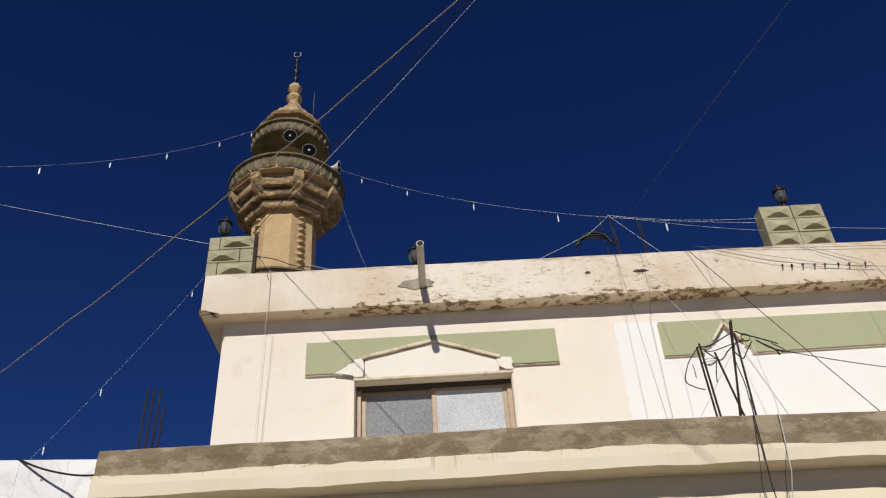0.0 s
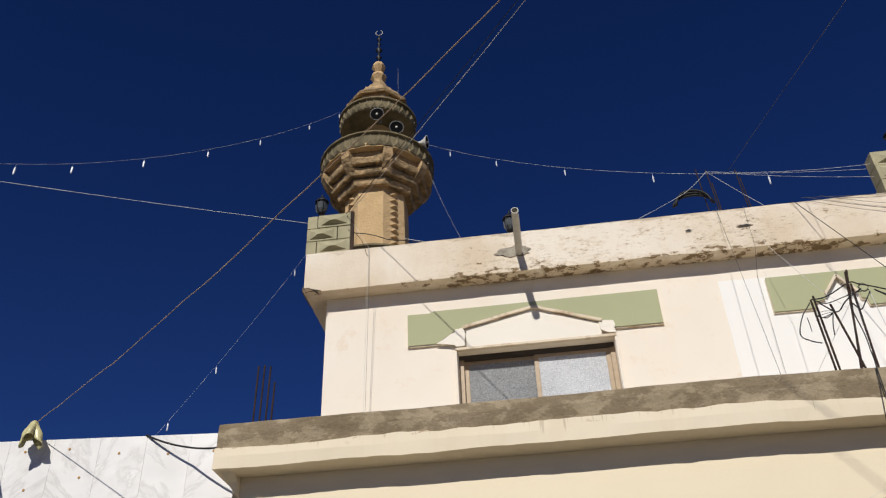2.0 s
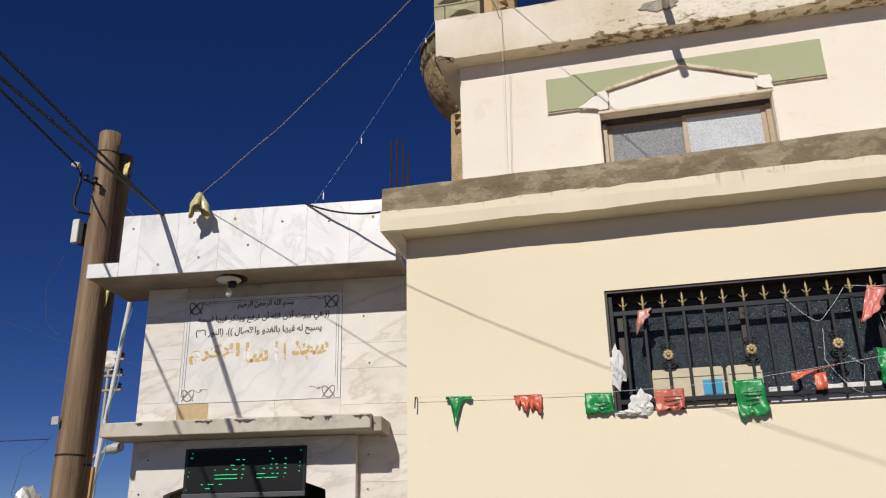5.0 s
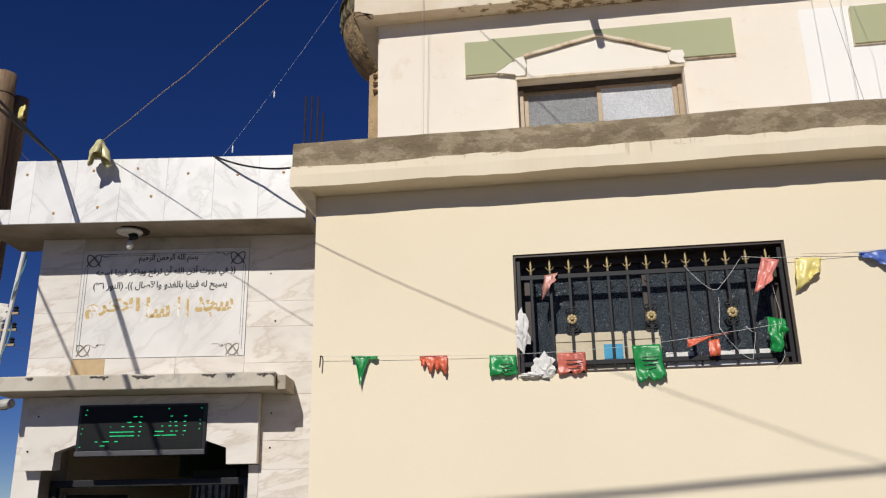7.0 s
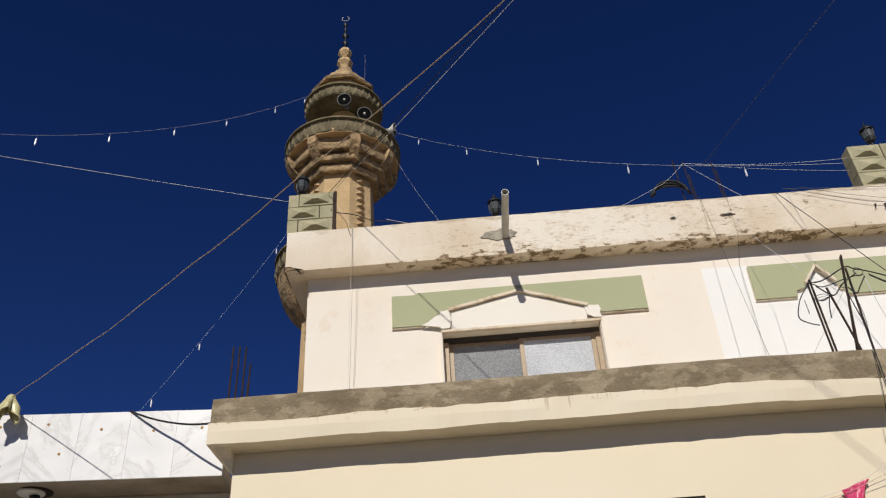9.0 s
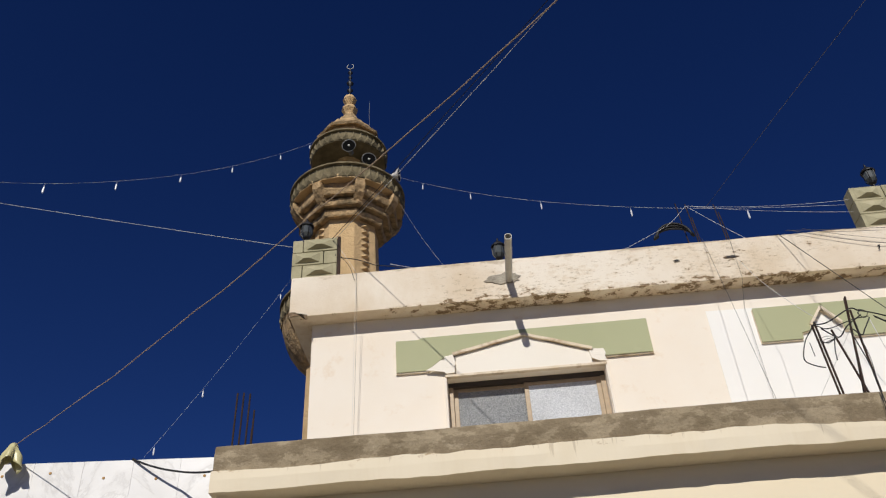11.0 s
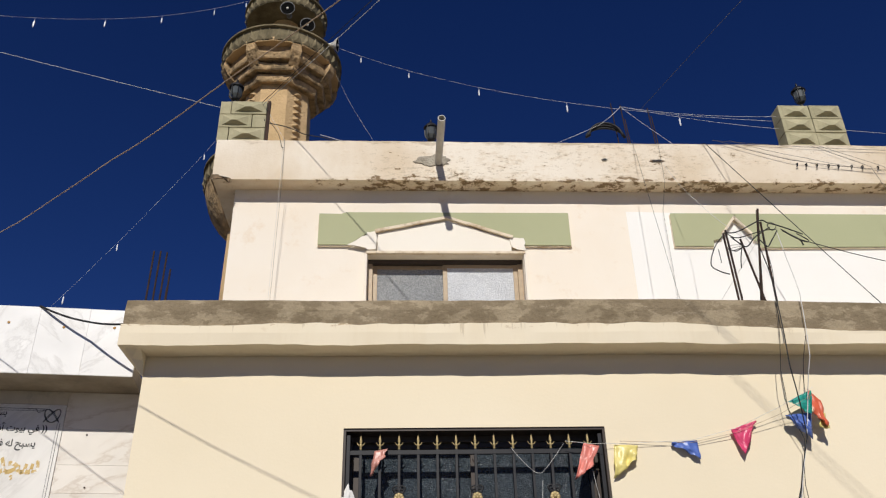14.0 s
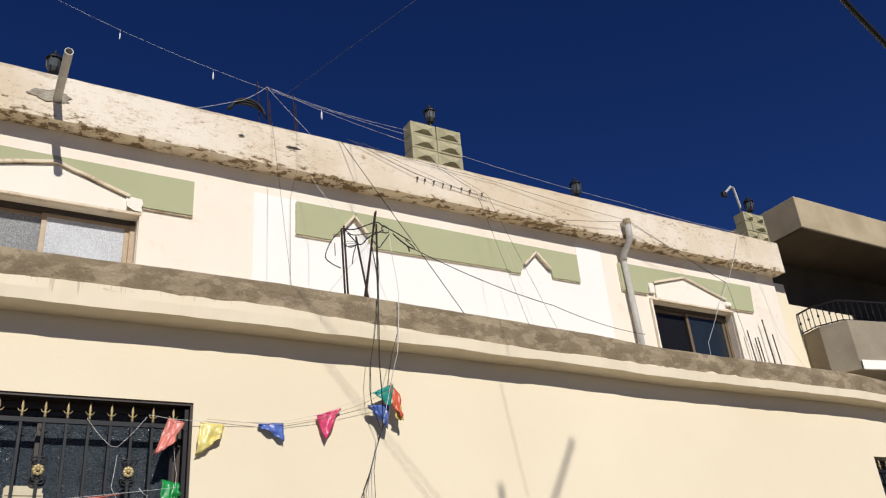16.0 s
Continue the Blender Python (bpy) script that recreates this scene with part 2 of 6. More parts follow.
def box(bm, x0, x1, y0, y1, z0, z1, bevel=0.0, m=None):
    vs = [bm.verts.new((x, y, z)) for x in (x0, x1) for y in (y0, y1) for z in (z0, z1)]
    fs = [(0, 1, 3, 2), (4, 6, 7, 5), (0, 4, 5, 1), (2, 3, 7, 6), (0, 2, 6, 4), (1, 5, 7, 3)]
    faces = [bm.faces.new([vs[i] for i in f]) for f in fs]
    if bevel:
        edges = list({e for f in faces for e in f.edges})
        r = bmesh.ops.bevel(bm, geom=edges, offset=bevel, segments=2, affect="EDGES", profile=0.5)
        vs = list({v for f in r["faces"] for v in f.verts} | {v for v in vs if v.is_valid})
    if m is not None:
        bmesh.ops.transform(bm, matrix=m, verts=[v for v in vs if v.is_valid])
    return bm


def ring_loft(bm, rings, close=True, caps=True):
    """Skin a list of rings (lists of points, equal counts)."""
    vr = [[bm.verts.new(p) for p in ring] for ring in rings]
    n = len(vr[0])
    for a, b in zip(vr, vr[1:]):
        for i in range(n if close else n - 1):
            j = (i + 1) % n
            bm.faces.new((a[i], a[j], b[j], b[i]))
    if caps and close:
        bm.faces.new(vr[0][::-1])
        bm.faces.new(vr[-1])
    return vr


def tube(bm, pts, r, sides=6, r_end=None):
    pts = [Vector(p) for p in pts]
    rings = []
    last = None
    for i, p in enumerate(pts):
        d = (pts[min(i + 1, len(pts) - 1)] - pts[max(i - 1, 0)]).normalized()
        if last is None:
            side = d.cross(Vector((0, 0, 1)))
            if side.length < 0.05:
                side = d.cross(Vector((1, 0, 0)))
        else:
            side = last - d * last.dot(d)
        side.normalize()
        last = side
        up = d.cross(side)
        rr = r if r_end is None else r + (r_end - r) * i / max(1, len(pts) - 1)
        rings.append([p + (side * math.cos(a) + up * math.sin(a)) * rr for a in [2 * math.pi * k / sides for k in range(sides)]])
    ring_loft(bm, rings)
    return bm


def lathe(bm, profile, sides=16, centre=(0, 0), turn=0.0, wobble=0.0):
    """Turn (radius, height) pairs round a vertical axis."""
    rings = []
    for r, z in profile:
        rings.append([(centre[0] + r * math.cos(turn + 2 * math.pi * k / sides), centre[1] + r * math.sin(turn + 2 * math.pi * k / sides), z) for k in range(sides)])
    ring_loft(bm, rings)
    return bm


def prism(bm, outline, y0, y1):
    """An outline of (x, z) pairs, given thickness from y0 to y1."""
    a = [bm.verts.new((x, y0, z)) for x, z in outline]
    b = [bm.verts.new((x, y1, z)) for x, z in outline]
    n = len(a)
    bm.faces.new(a)
    bm.faces.new(b[::-1])
    for i in range(n):
        bm.faces.new((a[i], b[i], b[(i + 1) % n], a[(i + 1) % n]))
    bmesh.ops.recalc_face_normals(bm, faces=bm.faces)
    return bm


def pierced(bm, x0, x1, z0, z1, y0, y1, holes, step=0.0):
    """A wall from x0 to x1, z0 to z1, of thickness y0 to y1, with rectangular holes (xa, xb, za, zb) right through it."""
    xs = sorted({x0, x1, *[h[0] for h in holes], *[h[1] for h in holes]})
    zs = sorted({z0, z1, *[h[2] for h in holes], *[h[3] for h in holes]})
    inside = lambda x, z: x0 < x < x1 and z0 < z < z1 and not any(h[0] < x < h[1] and h[2] < z < h[3] for h in holes)
    made = {}

    def v(x, y, z):
        k = (round(x, 4), round(y, 4), round(z, 4))
        if k not in made:
            made[k] = bm.verts.new((x, y, z))
        return made[k]
    cell = lambda i, k: 0 <= i < len(xs) - 1 and 0 <= k < len(zs) - 1 and inside((xs[i] + xs[i + 1]) / 2, (zs[k] + zs[k + 1]) / 2)
    for i in range(len(xs) - 1):
        for k in range(len(zs) - 1):
            if not cell(i, k):
                continue
            a, b, c, d = xs[i], xs[i + 1], zs[k], zs[k + 1]
            bm.faces.new((v(a, y0, c), v(b, y0, c), v(b, y0, d), v(a, y0, d)))
            bm.faces.new((v(a, y1, d), v(b, y1, d), v(b, y1, c), v(a, y1, c)))
            if not cell(i - 1, k):
                bm.faces.new((v(a, y0, c), v(a, y0, d), v(a, y1, d), v(a, y1, c)))
            if not cell(i + 1, k):
                bm.faces.new((v(b, y0, d), v(b, y0, c), v(b, y1, c), v(b, y1, d)))
            if not cell(i, k - 1):
                bm.faces.new((v(b, y0, c), v(a, y0, c), v(a, y1, c), v(b, y1, c)))
            if not cell(i, k + 1):
                bm.faces.new((v(a, y0, d), v(b, y0, d), v(b, y1, d), v(a, y1, d)))
    return bm


def wavy_course(bm, x0, x1, section, step=0.12, rough=0.006, seed=0.0, lift=lambda x: 0.0):
    """A long run of masonry with an uneven hand-made edge; section is a closed list of (y, z, wobble)."""
    n = max(2, int((x1 - x0) / step))
    rings = []
    for i in range(n + 1):
        x = x0 + (x1 - x0) * i / n
        ring = []
        for k, (y, z, w, *more) in enumerate(section):
            q = Vector((x * 1.7 + seed, k * 3.7, seed))
            q2 = Vector((x * 7.0 + seed, k * 5.1, seed + 9))
            d = w * (noise.noise(q) + 0.5 * noise.noise(q2))
            e = w * (noise.noise(q + Vector((31, 0, 0))) + 0.5 * noise.noise(q2 + Vector((17, 0, 0))))
            ring.append((x, y + d * 0.7, z + e + lift(x) + (more[0](x) if more else 0.0)))
        rings.append(ring)
    ring_loft(bm, rings)
    bmesh.ops.recalc_face_normals(bm, faces=bm.faces)
    return bm


# ---- ground ----
bm = bmesh.new()
n = 24
grid = [[bm.verts.new((x, y, 0)) for x in np.linspace(-700, 700, n)] for y in np.linspace(-700, 700, n)]
for i in range(n - 1):
    for j in range(n - 1):
        bm.faces.new((grid[i][j], grid[i][j + 1], grid[i + 1][j + 1], grid[i + 1][j]))
tagged(part("ground", bm, M_ROAD), "dusty grey asphalt street before the mosque", "ground", kind="structure")

# ---- lower storey of the cream building ----
LOW = thing("wall_1", "cream painted plaster wall of the ground floor", "wall", kind="structure")
bm = pierced(bmesh.new(), -2.39, 16.0, 0.0, 4.02, 6.0, 6.28, [(-0.85, 1.12, 2.505, 3.42), (9.21, 11.1, 2.4, 3.31)])
part("plaster_face", bm, M_CREAM, LOW)
bm = pierced(bmesh.new(), 6.28, 14.0, 0.0, 4.02, -2.39, -2.11, [])
bmesh.ops.transform(bm, matrix=Matrix(((0, 1, 0, 0), (1, 0, 0, 0), (0, 0, 1, 0), (0, 0, 0, 1))), verts=bm.verts)
bmesh.ops.recalc_face_normals(bm, faces=bm.faces)
part("side_face", bm, M_CREAM, LOW)
bm = box(bmesh.new(), -2.1, 16.0, 9.0, 9.1, 0.0, 4.0)
tagged(part("wall_2", bm, M_CREAM), "plain inner wall behind the barred window", "wall", kind="structure")

sag = lambda x: float(np.interp(x, [-2.5, -0.3, 1.7, 3.6, 4.7, 6.0, 8.9, 9.7, 16], [0.0, -0.005, 0.012, -0.03, -0.06, -0.12, -0.12, -0.17, -0.2]))
def seam(x):
    """The uneven top edge of the cream paint, lower to the east."""
    base = float(np.interp(x, [-2.5, 1.5, 2.4, 3.6, 6.0, 8.0, 9.6, 16], [-0.03, -0.02, -0.06, -0.10, -0.09, -0.13, -0.16, -0.18]))
    k = 1.0 + 1.7 * min(1.0, max(0.0, (x - 3.5) / 3.0))
    return base + k * 0.022 * noise.noise(Vector((x * 1.3, 3, 0))) + k * 0.012 * noise.noise(Vector((x * 6.1, 7, 0))) + k * 0.006 * noise.noise(Vector((x * 21, 1, 0)))


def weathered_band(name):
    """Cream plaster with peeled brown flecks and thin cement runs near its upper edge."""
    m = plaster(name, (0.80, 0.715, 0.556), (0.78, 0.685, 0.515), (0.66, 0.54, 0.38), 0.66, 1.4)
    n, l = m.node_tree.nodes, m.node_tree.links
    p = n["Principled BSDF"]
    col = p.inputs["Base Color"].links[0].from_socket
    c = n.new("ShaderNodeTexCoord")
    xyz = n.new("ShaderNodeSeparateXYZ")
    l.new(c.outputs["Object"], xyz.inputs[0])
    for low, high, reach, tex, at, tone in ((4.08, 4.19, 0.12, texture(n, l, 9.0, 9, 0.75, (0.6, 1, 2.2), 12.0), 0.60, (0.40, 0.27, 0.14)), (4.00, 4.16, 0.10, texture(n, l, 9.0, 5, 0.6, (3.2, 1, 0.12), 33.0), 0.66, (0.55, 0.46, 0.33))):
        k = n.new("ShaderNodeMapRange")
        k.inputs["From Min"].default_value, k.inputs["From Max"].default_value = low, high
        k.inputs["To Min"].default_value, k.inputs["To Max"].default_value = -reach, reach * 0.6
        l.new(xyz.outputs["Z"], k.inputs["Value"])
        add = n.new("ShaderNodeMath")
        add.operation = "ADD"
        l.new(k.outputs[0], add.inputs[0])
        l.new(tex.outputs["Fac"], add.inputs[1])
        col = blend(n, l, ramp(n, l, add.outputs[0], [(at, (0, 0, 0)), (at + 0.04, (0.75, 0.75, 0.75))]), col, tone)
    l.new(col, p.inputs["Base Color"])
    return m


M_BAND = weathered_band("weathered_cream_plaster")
LEDGE = thing("ledge", "cream plaster roof ledge with a bare grey cement lip", "ledge", kind="structure")
sec = [(5.77, 4.0, 0.012), (5.765, 4.095, 0.01), (5.769, 4.195, 0.004, seam), (5.795, 4.195, 0.0, seam), (5.9, 4.03, 0.0), (14.0, 4.03, 0.0), (14.0, 4.0, 0.0), (6.02, 3.995, 0.003)]
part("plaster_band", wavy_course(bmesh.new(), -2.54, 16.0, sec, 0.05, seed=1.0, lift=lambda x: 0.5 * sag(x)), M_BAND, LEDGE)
drop = lambda x: -0.55 * sag(x)
sec = [(5.784, 4.055, 0.0, drop), (5.778, 4.295, 0.008), (5.79, 4.37, 0.007), (5.805, 4.385, 0.007), (6.02, 4.392, 0.007), (6.05, 4.07, 0.0, drop)]
part("cement_lip", wavy_course(bmesh.new(), -2.53, 16.0, sec, 0.08, seed=4.0, lift=sag), M_CEMENT, LEDGE, "stained bare cement lip")

bm = bmesh.new()
ring_loft(bm, [[(-2.40, 5.985, 3.84), (-2.386, 5.985, 3.84), (-2.386, 6.06, 3.84), (-2.40, 6.06, 3.84)], [(-2.46, 5.90, 3.94), (-2.384, 5.93, 3.94), (-2.384, 6.06, 3.94), (-2.46, 6.06, 3.94)], [(-2.52, 5.79, 4.03), (-2.384, 5.79, 4.03), (-2.384, 6.06, 4.03), (-2.52, 6.06, 4.03)]])
bmesh.ops.recalc_face_normals(bm, faces=bm.faces)
part("end_corbel", bm, M_CREAM, LEDGE, "plaster corbel under the ledge end")

# ---- upper storey ----
UP = thing("wall_3", "off-white plaster wall of the upper floor", "wall", kind="structure")
HOLES = [(-0.80, 0.95, 4.5, 6.02), (8.24, 9.94, 4.5, 6.05)]
part("plaster_face", pierced(bmesh.new(), -2.35, 11.21, 4.1, 6.9, 8.1, 8.34, HOLES), M_UPPER, UP)
part("side_face", box(bmesh.new(), -2.35, -2.11, 8.34, 14.0, 4.1, 6.9), M_UPPER, UP)
part("side_face", box(bmesh.new(), 10.97, 11.21, 8.34, 14.0, 4.1, 6.9), M_UPPER, UP)
part("back_face", box(bmesh.new(), -2.1, 10.96, 13.8, 14.0, 4.1, 6.9), M_UPPER, UP)
bm = prism(bmesh.new(), [(2.2, 4.3), (7.40, 4.3), (7.41, 6.75), (6.95, 6.76), (6.95, 6.50), (2.2, 6.60)], 8.094, 8.11)
part("white_patch", bm, M_WHITE, UP, "fresh white paint patch")
ROOF = thing("roof_parapet", "flaking off-white roof parapet with weathered underside", "roof", kind="structure")
sec = [(7.872, 6.872, 0.008), (7.87, 7.0, 0.006), (7.87, 7.2, 0.006), (7.87, 7.41, 0.008), (7.89, 7.432, 0.006), (8.2, 7.43, 0.004), (8.22, 7.1, 0.0), (14.2, 7.1, 0.0), (14.2, 6.9, 0.0), (8.12, 6.876, 0.003)]
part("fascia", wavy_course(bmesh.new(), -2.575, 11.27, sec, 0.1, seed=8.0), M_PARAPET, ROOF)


# ---- marble, glass and other special surfaces ----
def marble(name, base, vein, amount=0.5, slope=0.8):
    m, n, l, p = shader(name, 0.35, 0.0, 0.4)
    c = n.new("ShaderNodeTexCoord")
    info = n.new("ShaderNodeObjectInfo")
    add = n.new("ShaderNodeVectorMath")
    mul = n.new("ShaderNodeMath")
    mul.operation = "MULTIPLY"
    mul.inputs[1].default_value = 37.0
    l.new(info.outputs["Random"], mul.inputs[0])
    l.new(c.outputs["Object"], add.inputs[0])
    l.new(mul.outputs[0], add.inputs[1])
    turn = n.new("ShaderNodeMapping")
    turn.vector_type = "TEXTURE"
    turn.inputs["Rotation"].default_value = (0.0, slope, 0.0)
    turn.inputs["Scale"].default_value = (0.5, 1.0, 1.5)
    l.new(add.outputs[0], turn.inputs["Vector"])
    a = n.new("ShaderNodeTexNoise")
    a.inputs["Scale"].default_value = 1.5
    a.inputs["Detail"].default_value = 9
    a.inputs["Roughness"].default_value = 0.62
    a.inputs["Distortion"].default_value = 0.5
    l.new(turn.outputs[0], a.inputs["Vector"])
    v = ramp(n, l, a.outputs["Fac"], [(0.43, (0, 0, 0)), (0.49, (amount * 0.45,) * 3), (0.503, (amount,) * 3), (0.535, (0, 0, 0))])
    b = n.new("ShaderNodeTexNoise")
    b.inputs["Scale"].default_value = 3.0
    b.inputs["Detail"].default_value = 6
    l.new(add.outputs[0], b.inputs["Vector"])
    cloud = ramp(n, l, b.outputs["Fac"], [(0.35, base), (0.7, tuple(0.88 * x for x in base))])
    l.new(blend(n, l, v, cloud, vein), p.inputs["Base Color"])
    return m


def rain_glass(name, col, cells=70.0, rough=0.25, low=0.55):
    m, n, l, p = shader(name, rough, 0.0, 0.6)
    c = n.new("ShaderNodeTexCoord")
    v = n.new("ShaderNodeTexVoronoi")
    v.inputs["Scale"].default_value = cells
    l.new(c.outputs["Object"], v.inputs["Vector"])
    t = texture(n, l, 2.0, 4)
    base = ramp(n, l, t.outputs["Fac"], [(0.3, tuple(0.8 * x for x in col)), (0.7, col)])
    # Random cell tones put the glass's refracted sparkle into the base colour.
    w = n.new("ShaderNodeSeparateColor")
    l.new(v.outputs["Color"], w.inputs[0])
    l.new(blend(n, l, 1.0, base, ramp(n, l, w.outputs[0], [(0.1, (low, low + 0.01, low + 0.03)), (0.9, (1.0, 1.0, 1.0))]), "MULTIPLY"), p.inputs["Base Color"])
    relief(n, l, p, v.outputs["Distance"], 0.55, 0.015)
    return m


def glow(name, col, power):
    m, n, l, p = shader(name, 0.5)
    p.inputs["Base Color"].default_value = (*[0.2 * v for v in col], 1)
    p.inputs["Emission Color"].default_value = (*col, 1)
    p.inputs["Emission Strength"].default_value = power
    return m


M_MARBLE = marble("white_marble", (0.83, 0.815, 0.785), (0.45, 0.43, 0.40), 0.42, 0.75)
M_MARBLE_B = marble("white_marble_turned", (0.82, 0.805, 0.775), (0.45, 0.43, 0.40), 0.42, -0.75)
M_MARBLE_OLD = marble("grey_marble", (0.76, 0.71, 0.635), (0.46, 0.37, 0.28), 0.5, 1.35)
M_SLAB = surface("stained_slab", (0.53, 0.465, 0.37), (0.29, 0.245, 0.185), 2.6, 30, 0.6, 0.85, depth=0.01)
M_OLDSLAB = plaster("blotched_old_stone", (0.62, 0.57, 0.48), (0.50, 0.45, 0.37), (0.34, 0.32, 0.29), 0.52, 3.0)
M_RAIN = rain_glass("rain_glass", (0.45, 0.46, 0.46), 150.0, 0.22, 0.5)
M_RAIN_PALE = rain_glass("pale_rain_glass", (0.87, 0.89, 0.91), 150.0, 0.22, 0.65)
M_SCREEN = rain_glass("dark_pebbled_glass", (0.05, 0.066, 0.08), 110.0, 0.2, 0.45)
M_DARKGLASS = plain("dark_glass", (0.012, 0.012, 0.012), 0.08, 0.0, 0.2)
M_BLUEGLASS = plain("blue_grey_glass", (0.018, 0.026, 0.036), 0.08, 0.0, 0.35)
M_WHITE_PAINT = surface("white_metal_paint", (0.75, 0.73, 0.68), (0.65, 0.62, 0.56), 3, 30, 0.15, 0.5)
M_TRIM = plaster("pediment_plaster", (0.78, 0.69, 0.56), (0.70, 0.59, 0.44), (0.42, 0.30, 0.18), 0.54, 2.5)

# ---- windows ----
def sliding_window(name, label, x0, x1, z0, z1, y, glass_a, glass_b, frame_mat, lead):
    w = thing(name, label, "window", kind="structure")
    bm = bmesh.new()
    t = 0.055
    # Head stays dark above tan sides: the lintel's shade is in its colour.
    box(bm, x0, x1, y, y + 0.09, z1 - t, z1, 0.004)
    part("frame_head", bm, lead, w, "frame head in dark brown that also carries lintel shade")
    for a, b in ((x0, x0 + t), (x1 - t, x1)):
        part("frame_side", box(bmesh.new(), a, b, y, y + 0.09, z0, z1 - t, 0.004), frame_mat, w)
    mid = (x0 + x1) / 2
    for a, b, yy, g in ((x0 + t, mid + 0.03, y + 0.05, glass_a), (mid - 0.03, x1 - t, y + 0.02, glass_b)):
        s = part("sash", bmesh_sash(a, b, z0, z1 - t, yy), frame_mat, w)
        part("pane", box(bmesh.new(), a + 0.045, b - 0.045, yy + 0.011, yy + 0.017, z0, z1 - t - 0.035), g, s)
    return w


def bmesh_sash(a, b, z0, z1, y):
    bm = bmesh.new()
    box(bm, a, a + 0.05, y, y + 0.028, z0, z1, 0.003)
    box(bm, b - 0.05, b, y, y + 0.028, z0, z1, 0.003)
    box(bm, a + 0.05, b - 0.05, y, y + 0.028, z1 - 0.04, z1, 0.003)
    return bm


sliding_window("window_1", "sliding window with tan frame and frosted rain glass", -0.80, 0.95, 4.5, 6.02, 8.21, M_RAIN, M_RAIN_PALE, M_TAN_FRAME, M_DARK_FRAME)
sliding_window("window_2", "dark sliding window with brown frame", 8.24, 9.94, 4.5, 6.05, 8.21, M_DARKGLASS, M_BLUEGLASS, M_BROWN_FRAME, M_DARK_FRAME)
tagged(part("wall_4", box(bmesh.new(), -2.1, 10.9, 9.6, 9.7, 4.2, 6.87), M_CREAM), "plain inner wall behind the upper windows", "wall", kind="structure")


def surround(name, x0, x1, top, peak_x):
    """Plaster pediment and jambs round a window head."""
    t = thing(name, "white plaster pediment and jamb mouldings over the window", "moulding", "window pediments", "structure")
    apex = top + 0.455
    bm = prism(bmesh.new(), [(x0 + 0.11, top + 0.03), (x1 - 0.13, top + 0.03), (x1 - 0.13, top + 0.18), (peak_x, apex - 0.02), (x0 + 0.11, top + 0.26)], 8.062, 8.098)
    part("pediment", bm, M_CREAMWHITE, t)
    for a, b in (((x0 + 0.08, top + 0.275), (peak_x, apex)), ((peak_x, apex), (x1 - 0.11, top + 0.20))):
        d = Vector((b[0] - a[0], b[1] - a[1])).normalized()
        nrm = Vector((-d.y, d.x)) * 0.016
        steps = 9
        up, dn = [], []
        for i in range(steps + 1):
            px, pz = a[0] + (b[0] - a[0]) * i / steps, a[1] + (b[1] - a[1]) * i / steps
            j = 0.006 * noise.noise(Vector((px * 6, pz, 2)))
            up.append((px + nrm.x, pz + nrm.y + j))
            dn.append((px - nrm.x, pz - nrm.y + j))
        part("raking_moulding", prism(bmesh.new(), up + dn[::-1], 8.025, 8.061), M_TRIM, t, "chipped raking moulding")
    part("lintel_moulding", box(bmesh.new(), x0 - 0.02, x1 + 0.02, 8.045, 8.099, top - 0.005, top + 0.028, 0.006), M_TRIM, t)
    for a, b, z in ((x0 - 0.03, x0 + 0.10, top + 0.27), (x1 - 0.14, x1 + 0.02, top + 0.175)):
        part("end_block", box(bmesh.new(), a + 0.01, b - 0.01, 8.045, 8.099, top + 0.10, z, 0.018), M_CREAMWHITE, t)
    for a, b in ((x0 - 0.035, x0 - 0.004), (x1 + 0.004, x1 + 0.035)):
        part("jamb", box(bmesh.new(), a, b, 8.05, 8.099, 4.4, top - 0.01, 0.005), M_UPPER, t)
    return t


surround("moulding_1", -0.80, 0.95, 6.02, 0.10)
DAUB = thing("plaster_daub", "rough white plaster daub at the pediment's foot", "plaster", kind="structure")
random.seed(17)
foot = [(-1.03, 6.118), (-0.96, 6.165), (-0.905, 6.20), (-0.87, 6.235), (-0.80, 6.245), (-0.77, 6.29), (-0.715, 6.30), (-0.70, 6.20), (-0.71, 6.06), (-0.80, 6.055), (-0.83, 6.09), (-0.90, 6.10), (-0.95, 6.115)]
part("daub", prism(bmesh.new(), [(x + random.uniform(-0.006, 0.006), z + random.uniform(-0.006, 0.006)) for x, z in foot], 8.046, 8.0575), M_CREAMWHITE, DAUB)
foot = [(0.80, 6.20), (0.84, 6.225), (0.90, 6.21), (0.965, 6.205), (0.985, 6.15), (0.96, 6.11), (0.99, 6.06), (0.90, 6.06), (0.82, 6.10)]
part("daub", prism(bmesh.new(), [(x + random.uniform(-0.006, 0.006), z + random.uniform(-0.006, 0.006)) for x, z in foot], 8.046, 8.0575), M_CREAMWHITE, DAUB)
surround("moulding_2", 8.24, 9.94, 6.05, 8.98)


def band(name, outline):
    t = thing(name, "sage green painted plaster band on the upper wall", "wall band", "green wall bands", "structure")
    cx = sum(p[0] for p in outline) / len(outline)
    rim = [(x + (0.006 if x > cx else -0.006), z - 0.014) for x, z in outline]
    part("rim", prism(bmesh.new(), rim, 8.072, 8.099), M_TRIM, t, "cream plaster rim")
    part("painted_face", prism(bmesh.new(), outline, 8.058, 8.071), M_GREEN, t)
    return t


